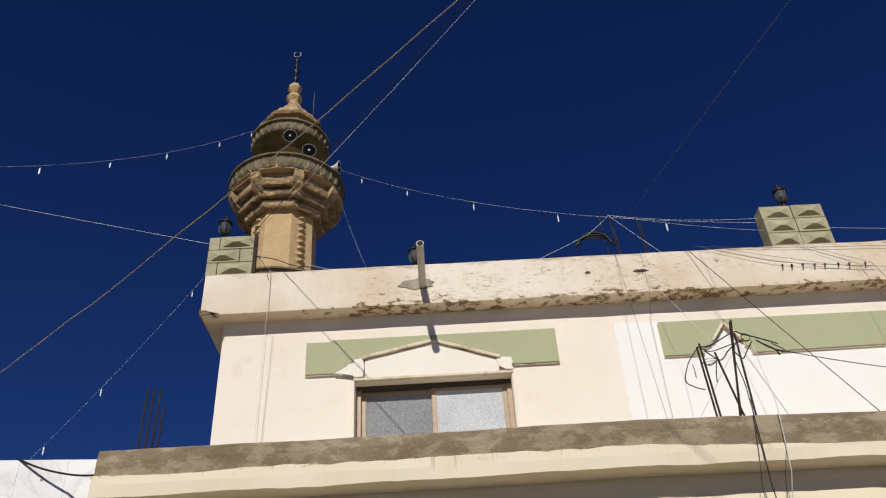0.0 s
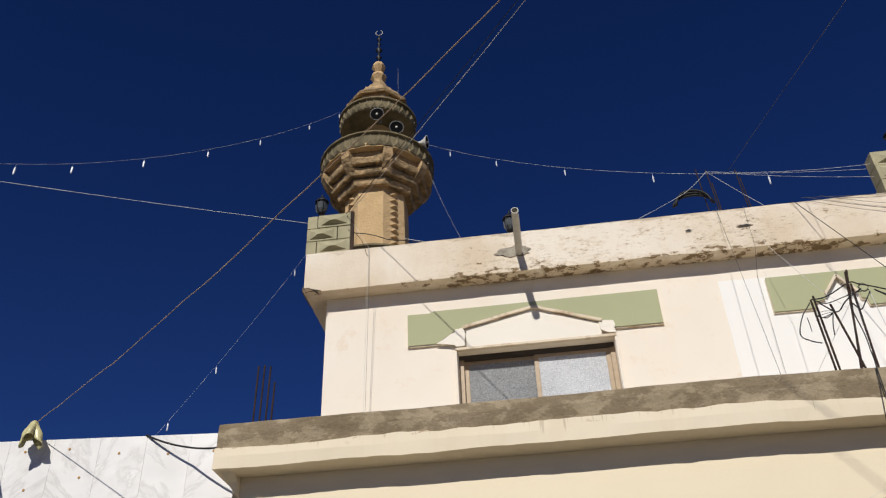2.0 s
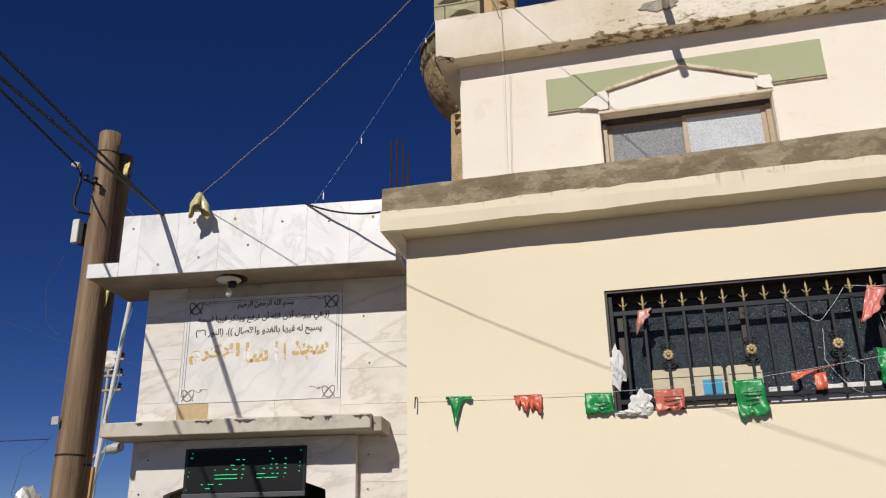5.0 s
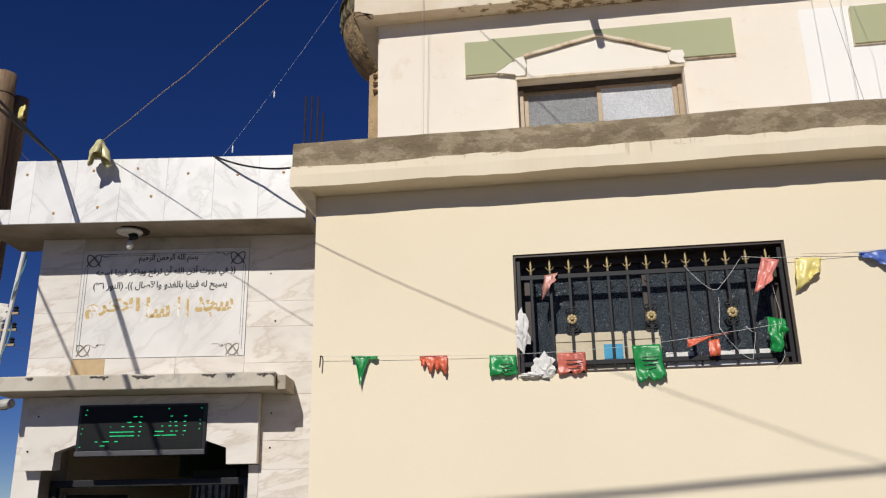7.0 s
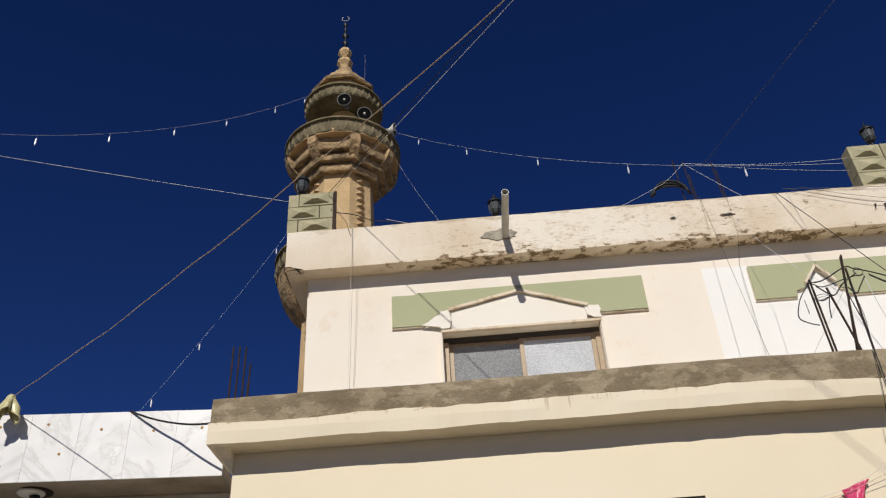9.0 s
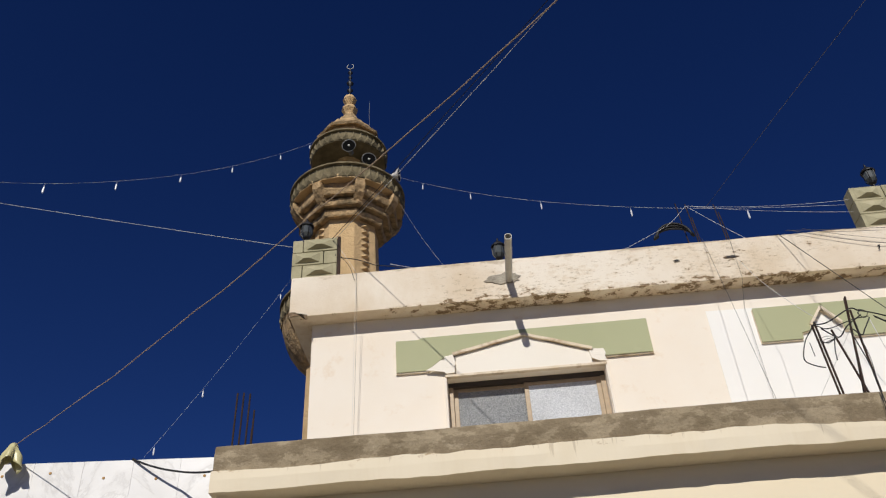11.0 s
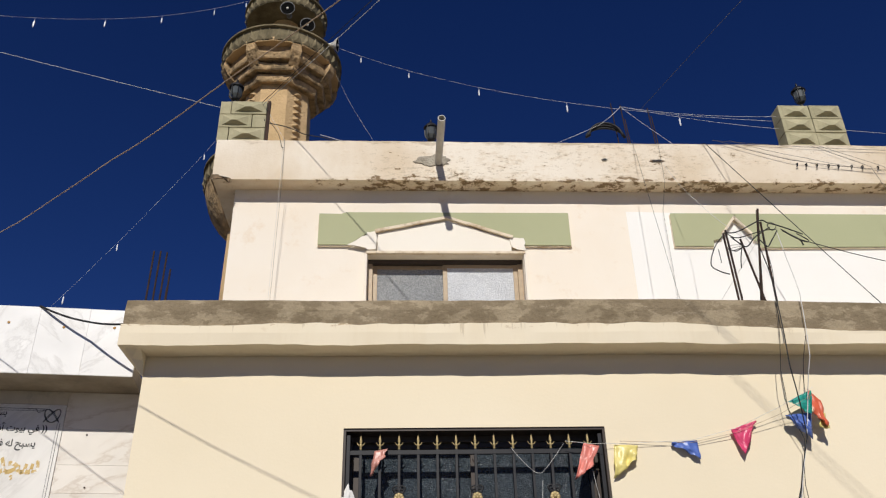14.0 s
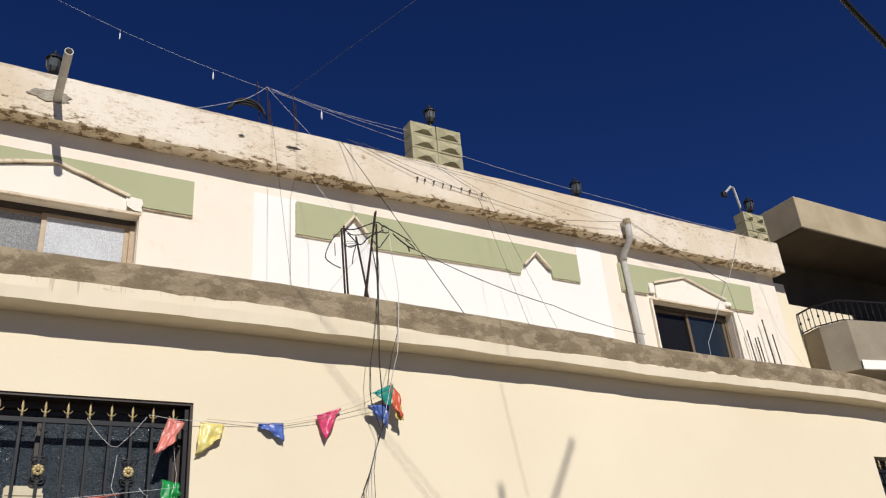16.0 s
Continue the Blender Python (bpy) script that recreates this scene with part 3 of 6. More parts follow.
band("wall_band_1", [(-1.36, 6.13), (-1.005, 6.13), (-0.99, 6.15), (-0.84, 6.26), (-0.72, 6.30), (-0.70, 6.325), (0.10, 6.495), (0.82, 6.24), (0.97, 6.20), (0.975, 6.13), (1.506, 6.13), (1.506, 6.557), (-1.06, 6.553), (-1.11, 6.53), (-1.36, 6.535)])
band("wall_band_2", [(2.705, 6.125), (3.16, 6.125), (3.165, 6.20), (3.27, 6.23), (3.275, 6.31), (3.45, 6.485), (3.64, 6.30), (3.645, 6.20), (3.70, 6.19), (3.71, 6.11), (5.71, 6.13), (5.72, 6.105), (5.89, 6.11), (5.90, 6.16), (5.95, 6.24), (6.157, 6.49), (6.42, 6.24), (6.43, 6.13), (6.915, 6.13), (6.92, 6.555), (2.71, 6.562)])
band("wall_band_3", [(7.70, 6.13), (8.19, 6.13), (8.20, 6.23), (8.27, 6.27), (8.98, 6.50), (9.70, 6.26), (9.92, 6.20), (9.925, 6.12), (10.46, 6.13), (10.52, 6.58), (7.70, 6.57)])
for x, z, w in ((3.45, 6.3, 0.17), (6.18, 6.27, 0.22)):
    t = thing("niche_moulding", "small white pointed plaster moulding in the green band", "moulding", "niche mouldings", "structure")
    for a, b in (((x - w, z - 0.02), (x, z + 0.20)), ((x, z + 0.20), (x + w, z - 0.02))):
        d = Vector((b[0] - a[0], b[1] - a[1])).normalized()
        q = Vector((-d.y, d.x)) * 0.014
        part("raking_moulding", prism(bmesh.new(), [(a[0] + q.x, a[1] + q.y), (b[0] + q.x, b[1] + q.y), (b[0] - q.x, b[1] - q.y), (a[0] - q.x, a[1] - q.y)], 8.03, 8.06), M_TRIM, t)

# ---- barred window of the ground floor ----
w = sliding_window("window_3", "dark framed window with pebbled glass", -0.84, 1.11, 2.51, 3.41, 6.16, M_SCREEN, M_SCREEN, M_DARK_FRAME, M_DARK_FRAME)
sliding_window("window_4", "dark window with iron bars", 9.22, 11.1, 2.41, 3.30, 6.16, M_SCREEN, M_SCREEN, M_DARK_FRAME, M_DARK_FRAME)
part("lining", pierced(bmesh.new(), -0.848, 1.118, 2.514, 3.418, 6.012, 6.15, [(-0.832, 1.102, 2.53, 3.40)]), M_DARK_FRAME, w, "dark brown reveal lining")
part("sill", box(bmesh.new(), -0.85, 1.12, 6.0 + 0.004, 6.27, 2.50, 2.512), M_CREAM, w)


def finial(bm, x, y, z, h):
    lathe(bm, [(0.004, z), (0.011, z + 0.1 * h), (0.008, z + 0.22 * h), (0.016, z + 0.3 * h), (0.006, z + 0.42 * h), (0.012, z + 0.55 * h), (0.001, z + h)], 6, (x, y))
    for sgn in (-1, 1):
        tube(bm, [(x, y, z + 0.28 * h), (x + sgn * 0.02, y, z + 0.34 * h), (x + sgn * 0.03, y, z + 0.48 * h)], 0.006, 5, 0.002)


def scroll(bm, x, y, z, sx, sz, size):
    pts = []
    for i in range(15):
        a = i / 14 * 1.6 * math.pi
        r = size * (1 - 0.55 * i / 14)
        pts.append((x + sx * (r * math.sin(a)), y, z + sz * (size * 0.6 + r * (1 - math.cos(a)) * 0.7)))
    tube(bm, pts, 0.007, 5)


def grille(name, label, x0, x1, z0, z1, y, bars, rosettes):
    g = thing(name, label, "window grille", "window grilles")
    part("top_rail", box(bmesh.new(), x0, x1, y - 0.012, y + 0.012, z1 - 0.17, z1 - 0.135, 0.003), M_IRON, g)
    part("bottom_rail", box(bmesh.new(), x0, x1, y - 0.012, y + 0.012, z0 + 0.04, z0 + 0.075, 0.003), M_IRON, g)
    for a in (x0, x1 - 0.03):
        part("side_post", box(bmesh.new(), a, a + 0.03, y - 0.014, y + 0.014, z0, z1 - 0.02, 0.003), M_IRON, g)
    for i in range(bars):
        x = x0 + (x1 - x0) * (i + 0.75) / (bars + 0.5)
        bar = part("bar", box(bmesh.new(), x - 0.0105, x + 0.0105, y - 0.0105, y + 0.0105, z0 + 0.03, z1 - 0.13, 0.002), M_IRON, g)
        bm = bmesh.new()
        finial(bm, x, y, z1 - 0.135, 0.128)
        part("finial", bm, M_GOLD, bar, "gold painted spear finial", True)
        if i in rosettes:
            zc = (z0 + z1) / 2 - 0.055
            bm = bmesh.new()
            for k in range(8):
                a = k * math.pi / 4
                bmesh.ops.create_uvsphere(bm, u_segments=8, v_segments=5, radius=0.016, matrix=Matrix.Translation((x + 0.024 * math.cos(a), y - 0.02, zc + 0.024 * math.sin(a))) @ Matrix.Diagonal((1, 0.5, 1, 1)))
            bmesh.ops.create_uvsphere(bm, u_segments=8, v_segments=6, radius=0.014, matrix=Matrix.Translation((x, y - 0.03, zc)))
            ros = part("rosette", bm, M_GOLD, g, "gold flower rosette", True)
            for sx in (-1, 1):
                for sz in (-1, 1):
                    bm = bmesh.new()
                    scroll(bm, x + sx * 0.008, y - 0.006, zc + sz * 0.02, sx, sz, 0.045)
                    part("scroll", bm, M_IRON, ros, "black iron scroll", True)
                    bm = bmesh.new()
                    scroll(bm, x + sx * 0.012, y - 0.006, zc + sz * 0.085, sx, -sz, 0.03)
                    part("scroll", bm, M_IRON, ros, "black iron scroll", True)
    return g


grille("window_grille", "black iron window grille with gold spear finials", -0.828, 1.098, 2.532, 3.398, 6.05, 13, (2, 6, 10))
grille("window_grille", "black iron window grille with gold spear finials", 9.24, 11.08, 2.42, 3.30, 6.05, 12, (2, 6, 10))

# ---- marble entrance, turned a little out of line with the cream wall ----
F = Matrix.Translation((-2.6463, 6.8884, -0.224)) @ Matrix.Rotation(radians(6.7), 4, "Z") @ Matrix.Scale(1.14, 4)
ENT = thing("wall_5", "white marble clad wall of the mosque entrance", "wall", kind="structure", at=F)
bm = pierced(bmesh.new(), -2.18, 0.215, 0.19, 3.70, 0.012, 0.25, [(-1.98, -0.45, 0.19, 2.12)])
part("backing", bm, M_SLAB, ENT)


def slab(x0, x1, z0, z1, mat=None, y=0.0, label="", name="marble_slab", thick=0.012):
    g = 0.0008
    ob = part(name, box(bmesh.new(), x0 + g, x1 - g, y, y + thick, z0 + g, z1 - g, 0.0006), mat or M_MARBLE_OLD, ENT, label)
    return ob


for a, b, rows in ((-2.18, -1.845, (1.92, 2.44, 2.75, 3.10, 3.45, 3.70)), (-0.525, 0.215, (2.44, 2.68, 2.96, 3.16, 3.42, 3.70)), (-0.375, 0.215, (0.9, 1.40, 1.895, 2.10, 2.44)), (-2.18, -1.98, (0.4, 0.9, 1.4, 1.92)), (-0.45, -0.375, (0.9, 1.42, 1.93))):
    for z0, z1 in zip(rows, rows[1:]):
        slab(a, b, z0, z1)
slab(-1.845, -1.59, 2.56, 2.735, plain("tan_patch", (0.55, 0.40, 0.22), 0.8), label="bare tan mortar patch")
slab(-1.59, -1.05, 2.56, 2.735)
slab(-1.05, -0.525, 2.56, 2.735)
slab(-1.845, -0.525, 3.60, 3.70, M_OLDSLAB, label="grimy marble strip under the canopy")
bm = prism(bmesh.new(), [(-2.09, 1.915), (-1.857, 1.915), (-1.852, 2.04), (-1.68, 2.10), (-0.78, 2.115), (-0.60, 2.05), (-0.595, 1.935), (-0.375, 1.935), (-0.375, 2.44), (-2.09, 2.44)], -0.085, -0.002)
part("door_lintel", bm, M_MARBLE_OLD, ENT, "marble lintel with stepped corbels")
part("jamb", box(bmesh.new(), -1.99, -1.93, 0.26, 0.32, 0, 2.1), M_SLAB, ENT)

LEDGE2 = thing("ledge", "weathered grey stone slab ledge over the mosque door", "ledge", kind="structure", at=F)
bm = box(bmesh.new(), -2.26, -0.205, -0.38, -0.004, 2.445, 2.552, 0.008)
bmesh.ops.subdivide_edges(bm, edges=[e for e in bm.edges if e.calc_length() > 0.3], cuts=22)
for v in bm.verts:
    k = noise.noise(v.co * 9) + 0.5 * noise.noise(v.co * 23)
    v.co += Vector((0, 0.006 * k, 0.005 * noise.noise(v.co * 13 + Vector((5, 0, 0)))))
part("slab", bm, M_OLDSLAB, LEDGE2)
M_CHIP = surface("dark_broken_stone", (0.16, 0.14, 0.12), (0.05, 0.045, 0.04), 20, 60, 0.6, 0.95)
random.seed(44)
for u, w_ in ((-1.98, 0.05), (-1.52, 0.13), (-1.22, 0.16), (-0.72, 0.10), (-0.55, 0.06), (-0.33, 0.08), (-0.24, 0.05)):
    pts = []
    for k in range(9):
        pts.append((u + w_ * k / 8, 2.545 - random.uniform(0.0, 0.012)))
    for k in range(8, -1, -1):
        pts.append((u + w_ * k / 8, 2.535 - random.uniform(0.0, 0.045 if 1 < k < 7 else 0.01)))
    part("chip", prism(bmesh.new(), [(a, 2.54 + 0.55 * (b - 2.54)) for a, b in pts], -0.3885, -0.384), M_CHIP, LEDGE2, "dark broken chip in the stone edge")
part("end_cap", box(bmesh.new(), -0.203, -0.135, -0.32, -0.004, 2.43, 2.535, 0.006), M_SLAB, LEDGE2)

CAN = thing("canopy", "white marble faced canopy over the mosque entrance", "canopy", kind="structure", at=F)
part("canopy_slab", box(bmesh.new(), -2.52, -0.02, -0.375, 0.3, 3.702, 3.815, 0.004), surface("stained_soffit", (0.42, 0.36, 0.28), (0.22, 0.18, 0.13), 2.2, 30, 0.5, 0.9), CAN, "stained concrete soffit")
part("parapet_core", box(bmesh.new(), -2.25, -0.02, -0.365, -0.2, 3.82, 4.205, 0.004), M_SLAB, CAN)
part("edge_slab", box(bmesh.new(), -2.525, -2.262, -0.39, -0.377, 3.70, 3.818, 0.002), M_MARBLE, CAN)
part("side_slab", box(bmesh.new(), -2.262, -2.251, -0.38, -0.2, 3.818, 4.21, 0.001), M_MARBLE, CAN)
us = [-2.26, -2.11, -1.79, -1.445, -1.09, -0.73, -0.385, -0.02]
for i, (a, b) in enumerate(zip(us, us[1:])):
    part("marble_slab", box(bmesh.new(), a + 0.0003, b - 0.0003, -0.392, -0.378, 3.70, 4.212 + 0.003 * noise.noise(Vector((a * 5, 0, 0))), 0.0015), (M_MARBLE, M_MARBLE_B)[i % 2], CAN)
for u, z in ((-2.17, 4.1), (-1.93, 3.78), (-1.66, 4.12), (-1.6, 3.82), (-1.2, 3.9), (-0.93, 4.08), (-0.55, 4.06), (-0.2, 4.07), (-1.32, 4.13)):
    bm = bmesh.new()
    bmesh.ops.create_cone(bm, cap_ends=True, segments=8, radius1=0.012, radius2=0.009, depth=0.006, matrix=Matrix.Translation((u, -0.394, z)) @ Matrix.Rotation(math.pi / 2, 4, "X"))
    part("fixing_bolt", bm, M_RUST_STAIN, CAN, "rusty fixing bolt head")
tagged(part("roof", box(bmesh.new(), -2.18, -0.02, 0.31, 4.0, 3.6, 3.80), M_CONCRETE), "flat concrete roof of the entrance annex", "roof", kind="structure").matrix_basis = F
ROOM = thing("wall_6", "shadowed plaster walls of the entrance hall", "wall", kind="structure", at=F)
part("side_wall", box(bmesh.new(), -2.18, -2.08, 0.26, 4.0, 0, 3.59), M_CREAM, ROOM)
part("side_wall", box(bmesh.new(), -0.14, -0.02, 0.26, 4.0, 0, 3.59), M_CREAM, ROOM)
part("back_wall", box(bmesh.new(), -2.07, -0.15, 3.8, 4.0, 0, 3.59), M_CREAM, ROOM)

DOOR = thing("door_1", "dark iron double door with barred glass, half open", "door", kind="structure", at=F)
part("transom", box(bmesh.new(), -1.97, -0.46, 0.15, 0.21, 1.80, 1.85, 0.004), M_IRON, DOOR)
part("door_post", box(bmesh.new(), -1.97, -1.92, 0.15, 0.21, 0, 1.80, 0.004), M_IRON, DOOR)
part("door_post", box(bmesh.new(), -0.51, -0.46, 0.15, 0.21, 0, 1.80, 0.004), M_IRON, DOOR)
for a, b in ((-1.12, -0.84), (-0.72, -0.52)):
    leaf = part("leaf", box(bmesh.new(), a - 0.05, b + 0.05, 1.0, 1.03, 0.0, 1.95, 0.004), M_IRON, DOOR)
    part("pane", box(bmesh.new(), a, b, 0.985, 0.998, 0.9, 1.88), rain_glass("pale_glass", (0.35, 0.42, 0.48), 30), leaf, "pale ribbed glass")
    for k in range(5):
        x = a + (b - a) * (k + 0.5) / 5
        part("bar", box(bmesh.new(), x - 0.008, x + 0.008, 0.965, 0.983, 0.9, 1.88), M_IRON, leaf)
bm = box(bmesh.new(), -0.02, 0.02, 0, 0.5, 0, 1.75, 0.004, Matrix.Translation((-1.86, 0.22, 0)) @ Matrix.Rotation(radians(-35), 4, "Z"))
part("leaf", bm, M_IRON, DOOR, "opened iron door leaf")
tagged(part("wall_banner", box(bmesh.new(), -1.35, -0.75, 1.2, 1.21, 1.9, 2.35), plain("dark_green_cloth", (0.012, 0.035, 0.016), 0.9)), "dark green banner hanging inside the entrance hall", "banner").matrix_basis = F

# sign over the door
SIGN = thing("led_sign", "black electronic sign with green lit dashes", "sign", at=F @ Matrix.Translation((0, 0.07, -0.05)))
part("housing", box(bmesh.new(), -1.70, -0.75, -0.17, -0.09, 2.055, 2.425, 0.008), plain("black_plastic", (0.02, 0.02, 0.022), 0.35), SIGN)
part("screen", box(bmesh.new(), -1.675, -0.775, -0.174, -0.171, 2.10, 2.41), plain("black_screen", (0.009, 0.010, 0.010), 0.45, 0, 0.2), SIGN, "glossy black screen")
part("lower_trim", box(bmesh.new(), -1.70, -0.75, -0.18, -0.171, 2.056, 2.092, 0.003), plain("grey_trim", (0.08, 0.08, 0.085), 0.4), SIGN)
M_LED = glow("green_led", (0.02, 0.8, 0.28), 1.0)
ROWS = ((2.33, ((-1.29, 0.03), (-1.24, 0.016), (-1.015, 0.018), (-0.915, 0.018))), (2.29, ((-1.33, 0.03), (-1.245, 0.018), (-1.02, 0.01), (-0.985, 0.018), (-0.918, 0.018))),
        (2.26, ((-1.455, 0.008), (-1.37, 0.018), (-1.315, 0.036), (-1.24, 0.018), (-1.08, 0.016), (-1.025, 0.018), (-0.978, 0.018), (-0.915, 0.018))),
        (2.222, ((-1.455, 0.18), (-1.243, 0.018), (-1.125, 0.065), (-1.01, 0.018), (-0.975, 0.018), (-0.915, 0.018))), (2.194, ((-1.45, 0.175), (-1.245, 0.01), (-1.125, 0.042), (-1.07, 0.105), (-0.92, 0.008))),
        (2.155, ((-1.555, 0.018), (-1.5, 0.045), (-1.415, 0.025))), (2.126, ((-1.52, 0.036),)), (2.385, ((-1.64, 0.008), (-1.04, 0.014), (-0.775 - 0.02, 0.01))), (2.35, ((-1.645, 0.01),)), (2.30, ((-0.80, 0.008),)), (2.27, ((-0.80, 0.008),)), (2.235, ((-0.805, 0.01),)), (2.25, ((-1.66, 0.008),)), (2.215, ((-1.665, 0.008),)), (2.12, ((-1.67, 0.01),)))
dashes = [(u, z, wd) for z, row in ROWS for u, wd in row]
for u, z, wd in dashes:
    part("led_dash", box(bmesh.new(), u, u + wd, -0.178, -0.1745, z, z + 0.0045), M_LED, SIGN, "lit green dash")

# bulb under the canopy
LAMP = thing("ceiling_lamp", "bare bulb hanging from a round white fitting under the canopy", "lamp", at=F)
bm = lathe(bmesh.new(), [(0.005, 3.70), (0.095, 3.70), (0.10, 3.685), (0.09, 3.675), (0.03, 3.668), (0.005, 3.668)], 20, (-1.42, -0.19))
part("rose", bm, M_WHITE_PAINT, LAMP, "rusty white round fitting", True)
part("backing_ring", lathe(bmesh.new(), [(0.06, 3.7005), (0.122, 3.7005), (0.12, 3.692), (0.06, 3.690)], 20, (-1.395, -0.175)), M_RUST, LAMP, "rusty backing ring", True)
part("holder", lathe(bmesh.new(), [(0.006, 3.668), (0.03, 3.668), (0.034, 3.64), (0.02, 3.625), (0.006, 3.625)], 12, (-1.385, -0.185)), M_RUBBER, LAMP, "dark lamp holder", True)
part("flex", tube(bmesh.new(), [(-1.42, -0.19, 3.67), (-1.40, -0.19, 3.64), (-1.41, -0.19, 3.615)], 0.012, 6), M_RUBBER, LAMP)
bm = lathe(bmesh.new(), [(0.004, 3.62), (0.014, 3.615), (0.018, 3.60), (0.027, 3.58), (0.027, 3.565), (0.015, 3.548), (0.002, 3.545)], 14, (-1.41, -0.19))
part("bulb", bm, plain("milk_glass", (0.8, 0.78, 0.72), 0.2), LAMP, "white glass bulb", True)

# ---- scupper, downpipe, holes ----
t = thing("broken_corner", "crumbled brown mortar at the parapet corner", "broken mortar", kind="structure")
random.seed(31)
up = [(-2.582 + 0.026 * k, 6.935 - 0.0018 * k * k + random.uniform(-0.012, 0.012)) for k in range(9)]
dn = [(-2.36 - 0.025 * k, 6.868 + random.uniform(-0.006, 0.01)) for k in range(9)]
part("exposed_core", prism(bmesh.new(), up + dn, 7.853, 7.866), M_RUBBLE, t)
part("exposed_side", prism(bmesh.new(), [(7.85, 6.868), (7.85, 6.94), (8.0, 6.93), (8.12, 6.90), (8.2, 6.868)], 2.579, 2.586), M_RUBBLE, t).matrix_basis = Matrix(((0, -1, 0, 0), (1, 0, 0, 0), (0, 0, 1, 0), (0, 0, 0, 1)))

PIPE = thing("drain_spout", "grey drain spout pipe jutting from the parapet", "pipe")
bm = bmesh.new()
ts = 16
outer, inner = [], []
for y in (7.03, 7.88):
    outer.append([(0.005 + 0.042 * math.cos(2 * math.pi * k / ts), y, 7.12 + 0.042 * math.sin(2 * math.pi * k / ts)) for k in range(ts)])
    inner.append([(0.005 + 0.034 * math.cos(2 * math.pi * k / ts), y, 7.12 + 0.034 * math.sin(2 * math.pi * k / ts)) for k in range(ts)])
ring_loft(bm, [inner[1], inner[0], outer[0], outer[1]], caps=False)
bmesh.ops.recalc_face_normals(bm, faces=bm.faces)
part("tube", bm, M_PIPE, PIPE, smooth=False)
random.seed(11)
pts = [(-0.02 + (0.16 + 0.07 * random.random()) * math.cos(a) * (1.2 if math.cos(a) < 0 else 0.75), 7.145 + (0.06 + 0.035 * random.random()) * math.sin(a)) for a in [2 * math.pi * k / 34 for k in range(34)]]
part("mortar_patch", prism(bmesh.new(), pts, 7.858, 7.868), M_ROUGHMORTAR, PIPE, "rough grey mortar patch")

DOWN = thing("downpipe", "pale grey downpipe with a swan neck bend", "pipe")
part("outlet", tube(bmesh.new(), [(7.74, 7.9, 7.10), (7.74, 7.80, 7.09), (7.74, 7.77, 7.05)], 0.05, 12), M_PIPE, DOWN, smooth=True)
part("upper_tube", tube(bmesh.new(), [(7.74, 7.77, 7.12), (7.745, 7.77, 6.90), (7.75, 7.80, 6.82), (7.77, 8.00, 6.66), (7.78, 8.02, 6.58)], 0.05, 12), M_PIPE, DOWN, smooth=True)
part("collar", tube(bmesh.new(), [(7.74, 7.77, 7.06), (7.74, 7.77, 7.14)], 0.058, 12), M_CEMENT, DOWN, "dark grey collar")
part("lower_tube", tube(bmesh.new(), [(7.78, 8.02, 6.60), (7.85, 8.02, 4.3)], 0.046, 12), M_PIPE, DOWN, smooth=True)

for x, z, w, e in ((1.96, 7.175, 0.045, M_ROUGHMORTAR), (2.60, 7.165, 0.085, M_RUBBLE)):
    t = thing("parapet_hole", "broken hole with crumbled mortar in the parapet", "hole", "parapet holes", "structure")
    random.seed(int(x * 10))
    pts = [(x + w * (0.55 + 0.7 * random.random()) * math.cos(a), z + 0.024 * (0.6 + 0.6 * random.random()) * math.sin(a)) for a in [2 * math.pi * k / 11 for k in range(11)]]
    part("crumbled_edge", prism(bmesh.new(), pts, 7.862, 7.872), e, t)
    # Thin black sheet on the face stands in for shade inside the hole.
    pts = [(x + 0.72 * (a - x), z + 0.7 * (b - z)) for a, b in pts]
    part("hole_shade", prism(bmesh.new(), pts, 7.859, 7.8615), M_RUBBER, t, "flat black patch for the hole's shaded inside")


# ---- cast stone pillars on the parapet ----
def cast_block(x0, x1, y0, y1, z0, z1, front):
    """A cast block with a low pyramid on its face."""
    bm = box(bmesh.new(), x0, x1, y0, y1, z0, z1, 0.006)
    if front:
        g = 0.022
        a = [bm.verts.new(p) for p in ((x0 + 2 * g, y0 - 0.002, z0 + 0.03), (x1 - 2 * g, y0 - 0.002, z0 + 0.03), (x1 - 2 * g, y0 - 0.002, z1 - g), (x0 + 2 * g, y0 - 0.002, z1 - g))]
        top = z0 + 0.34 * (z1 - z0)
        r0, r1 = bm.verts.new((x0 + 0.42 * (x1 - x0), y0 - 0.06, top)), bm.verts.new((x0 + 0.58 * (x1 - x0), y0 - 0.06, top))
        for f in ((a[0], a[1], r1, r0), (a[1], a[2], r1), (a[2], a[3], r0, r1), (a[3], a[0], r0)):
            bm.faces.new(f)
        bmesh.ops.recalc_face_normals(bm, faces=bm.faces)
    return bm


def pillar(x0, x1, y0, z0, z1, courses, label, cuts):
    t = thing("block_pillar", label, "pillar", "parapet pillars")
    h = (z1 - z0) / courses
    for c in range(courses):
        xs = [x0, *[x0 + (x1 - x0) * f for f in cuts[c % len(cuts)]], x1]
        for a, b in zip(xs, xs[1:]):
            j = random.uniform(-0.006, 0.006)
            part("cast_block", cast_block(a + 0.004, b - 0.004, y0 + j, y0 + 0.21, z0 + c * h + 0.003, z0 + (c + 1) * h - 0.004, b - a > 0.2), M_BLOCK, t)
    return t


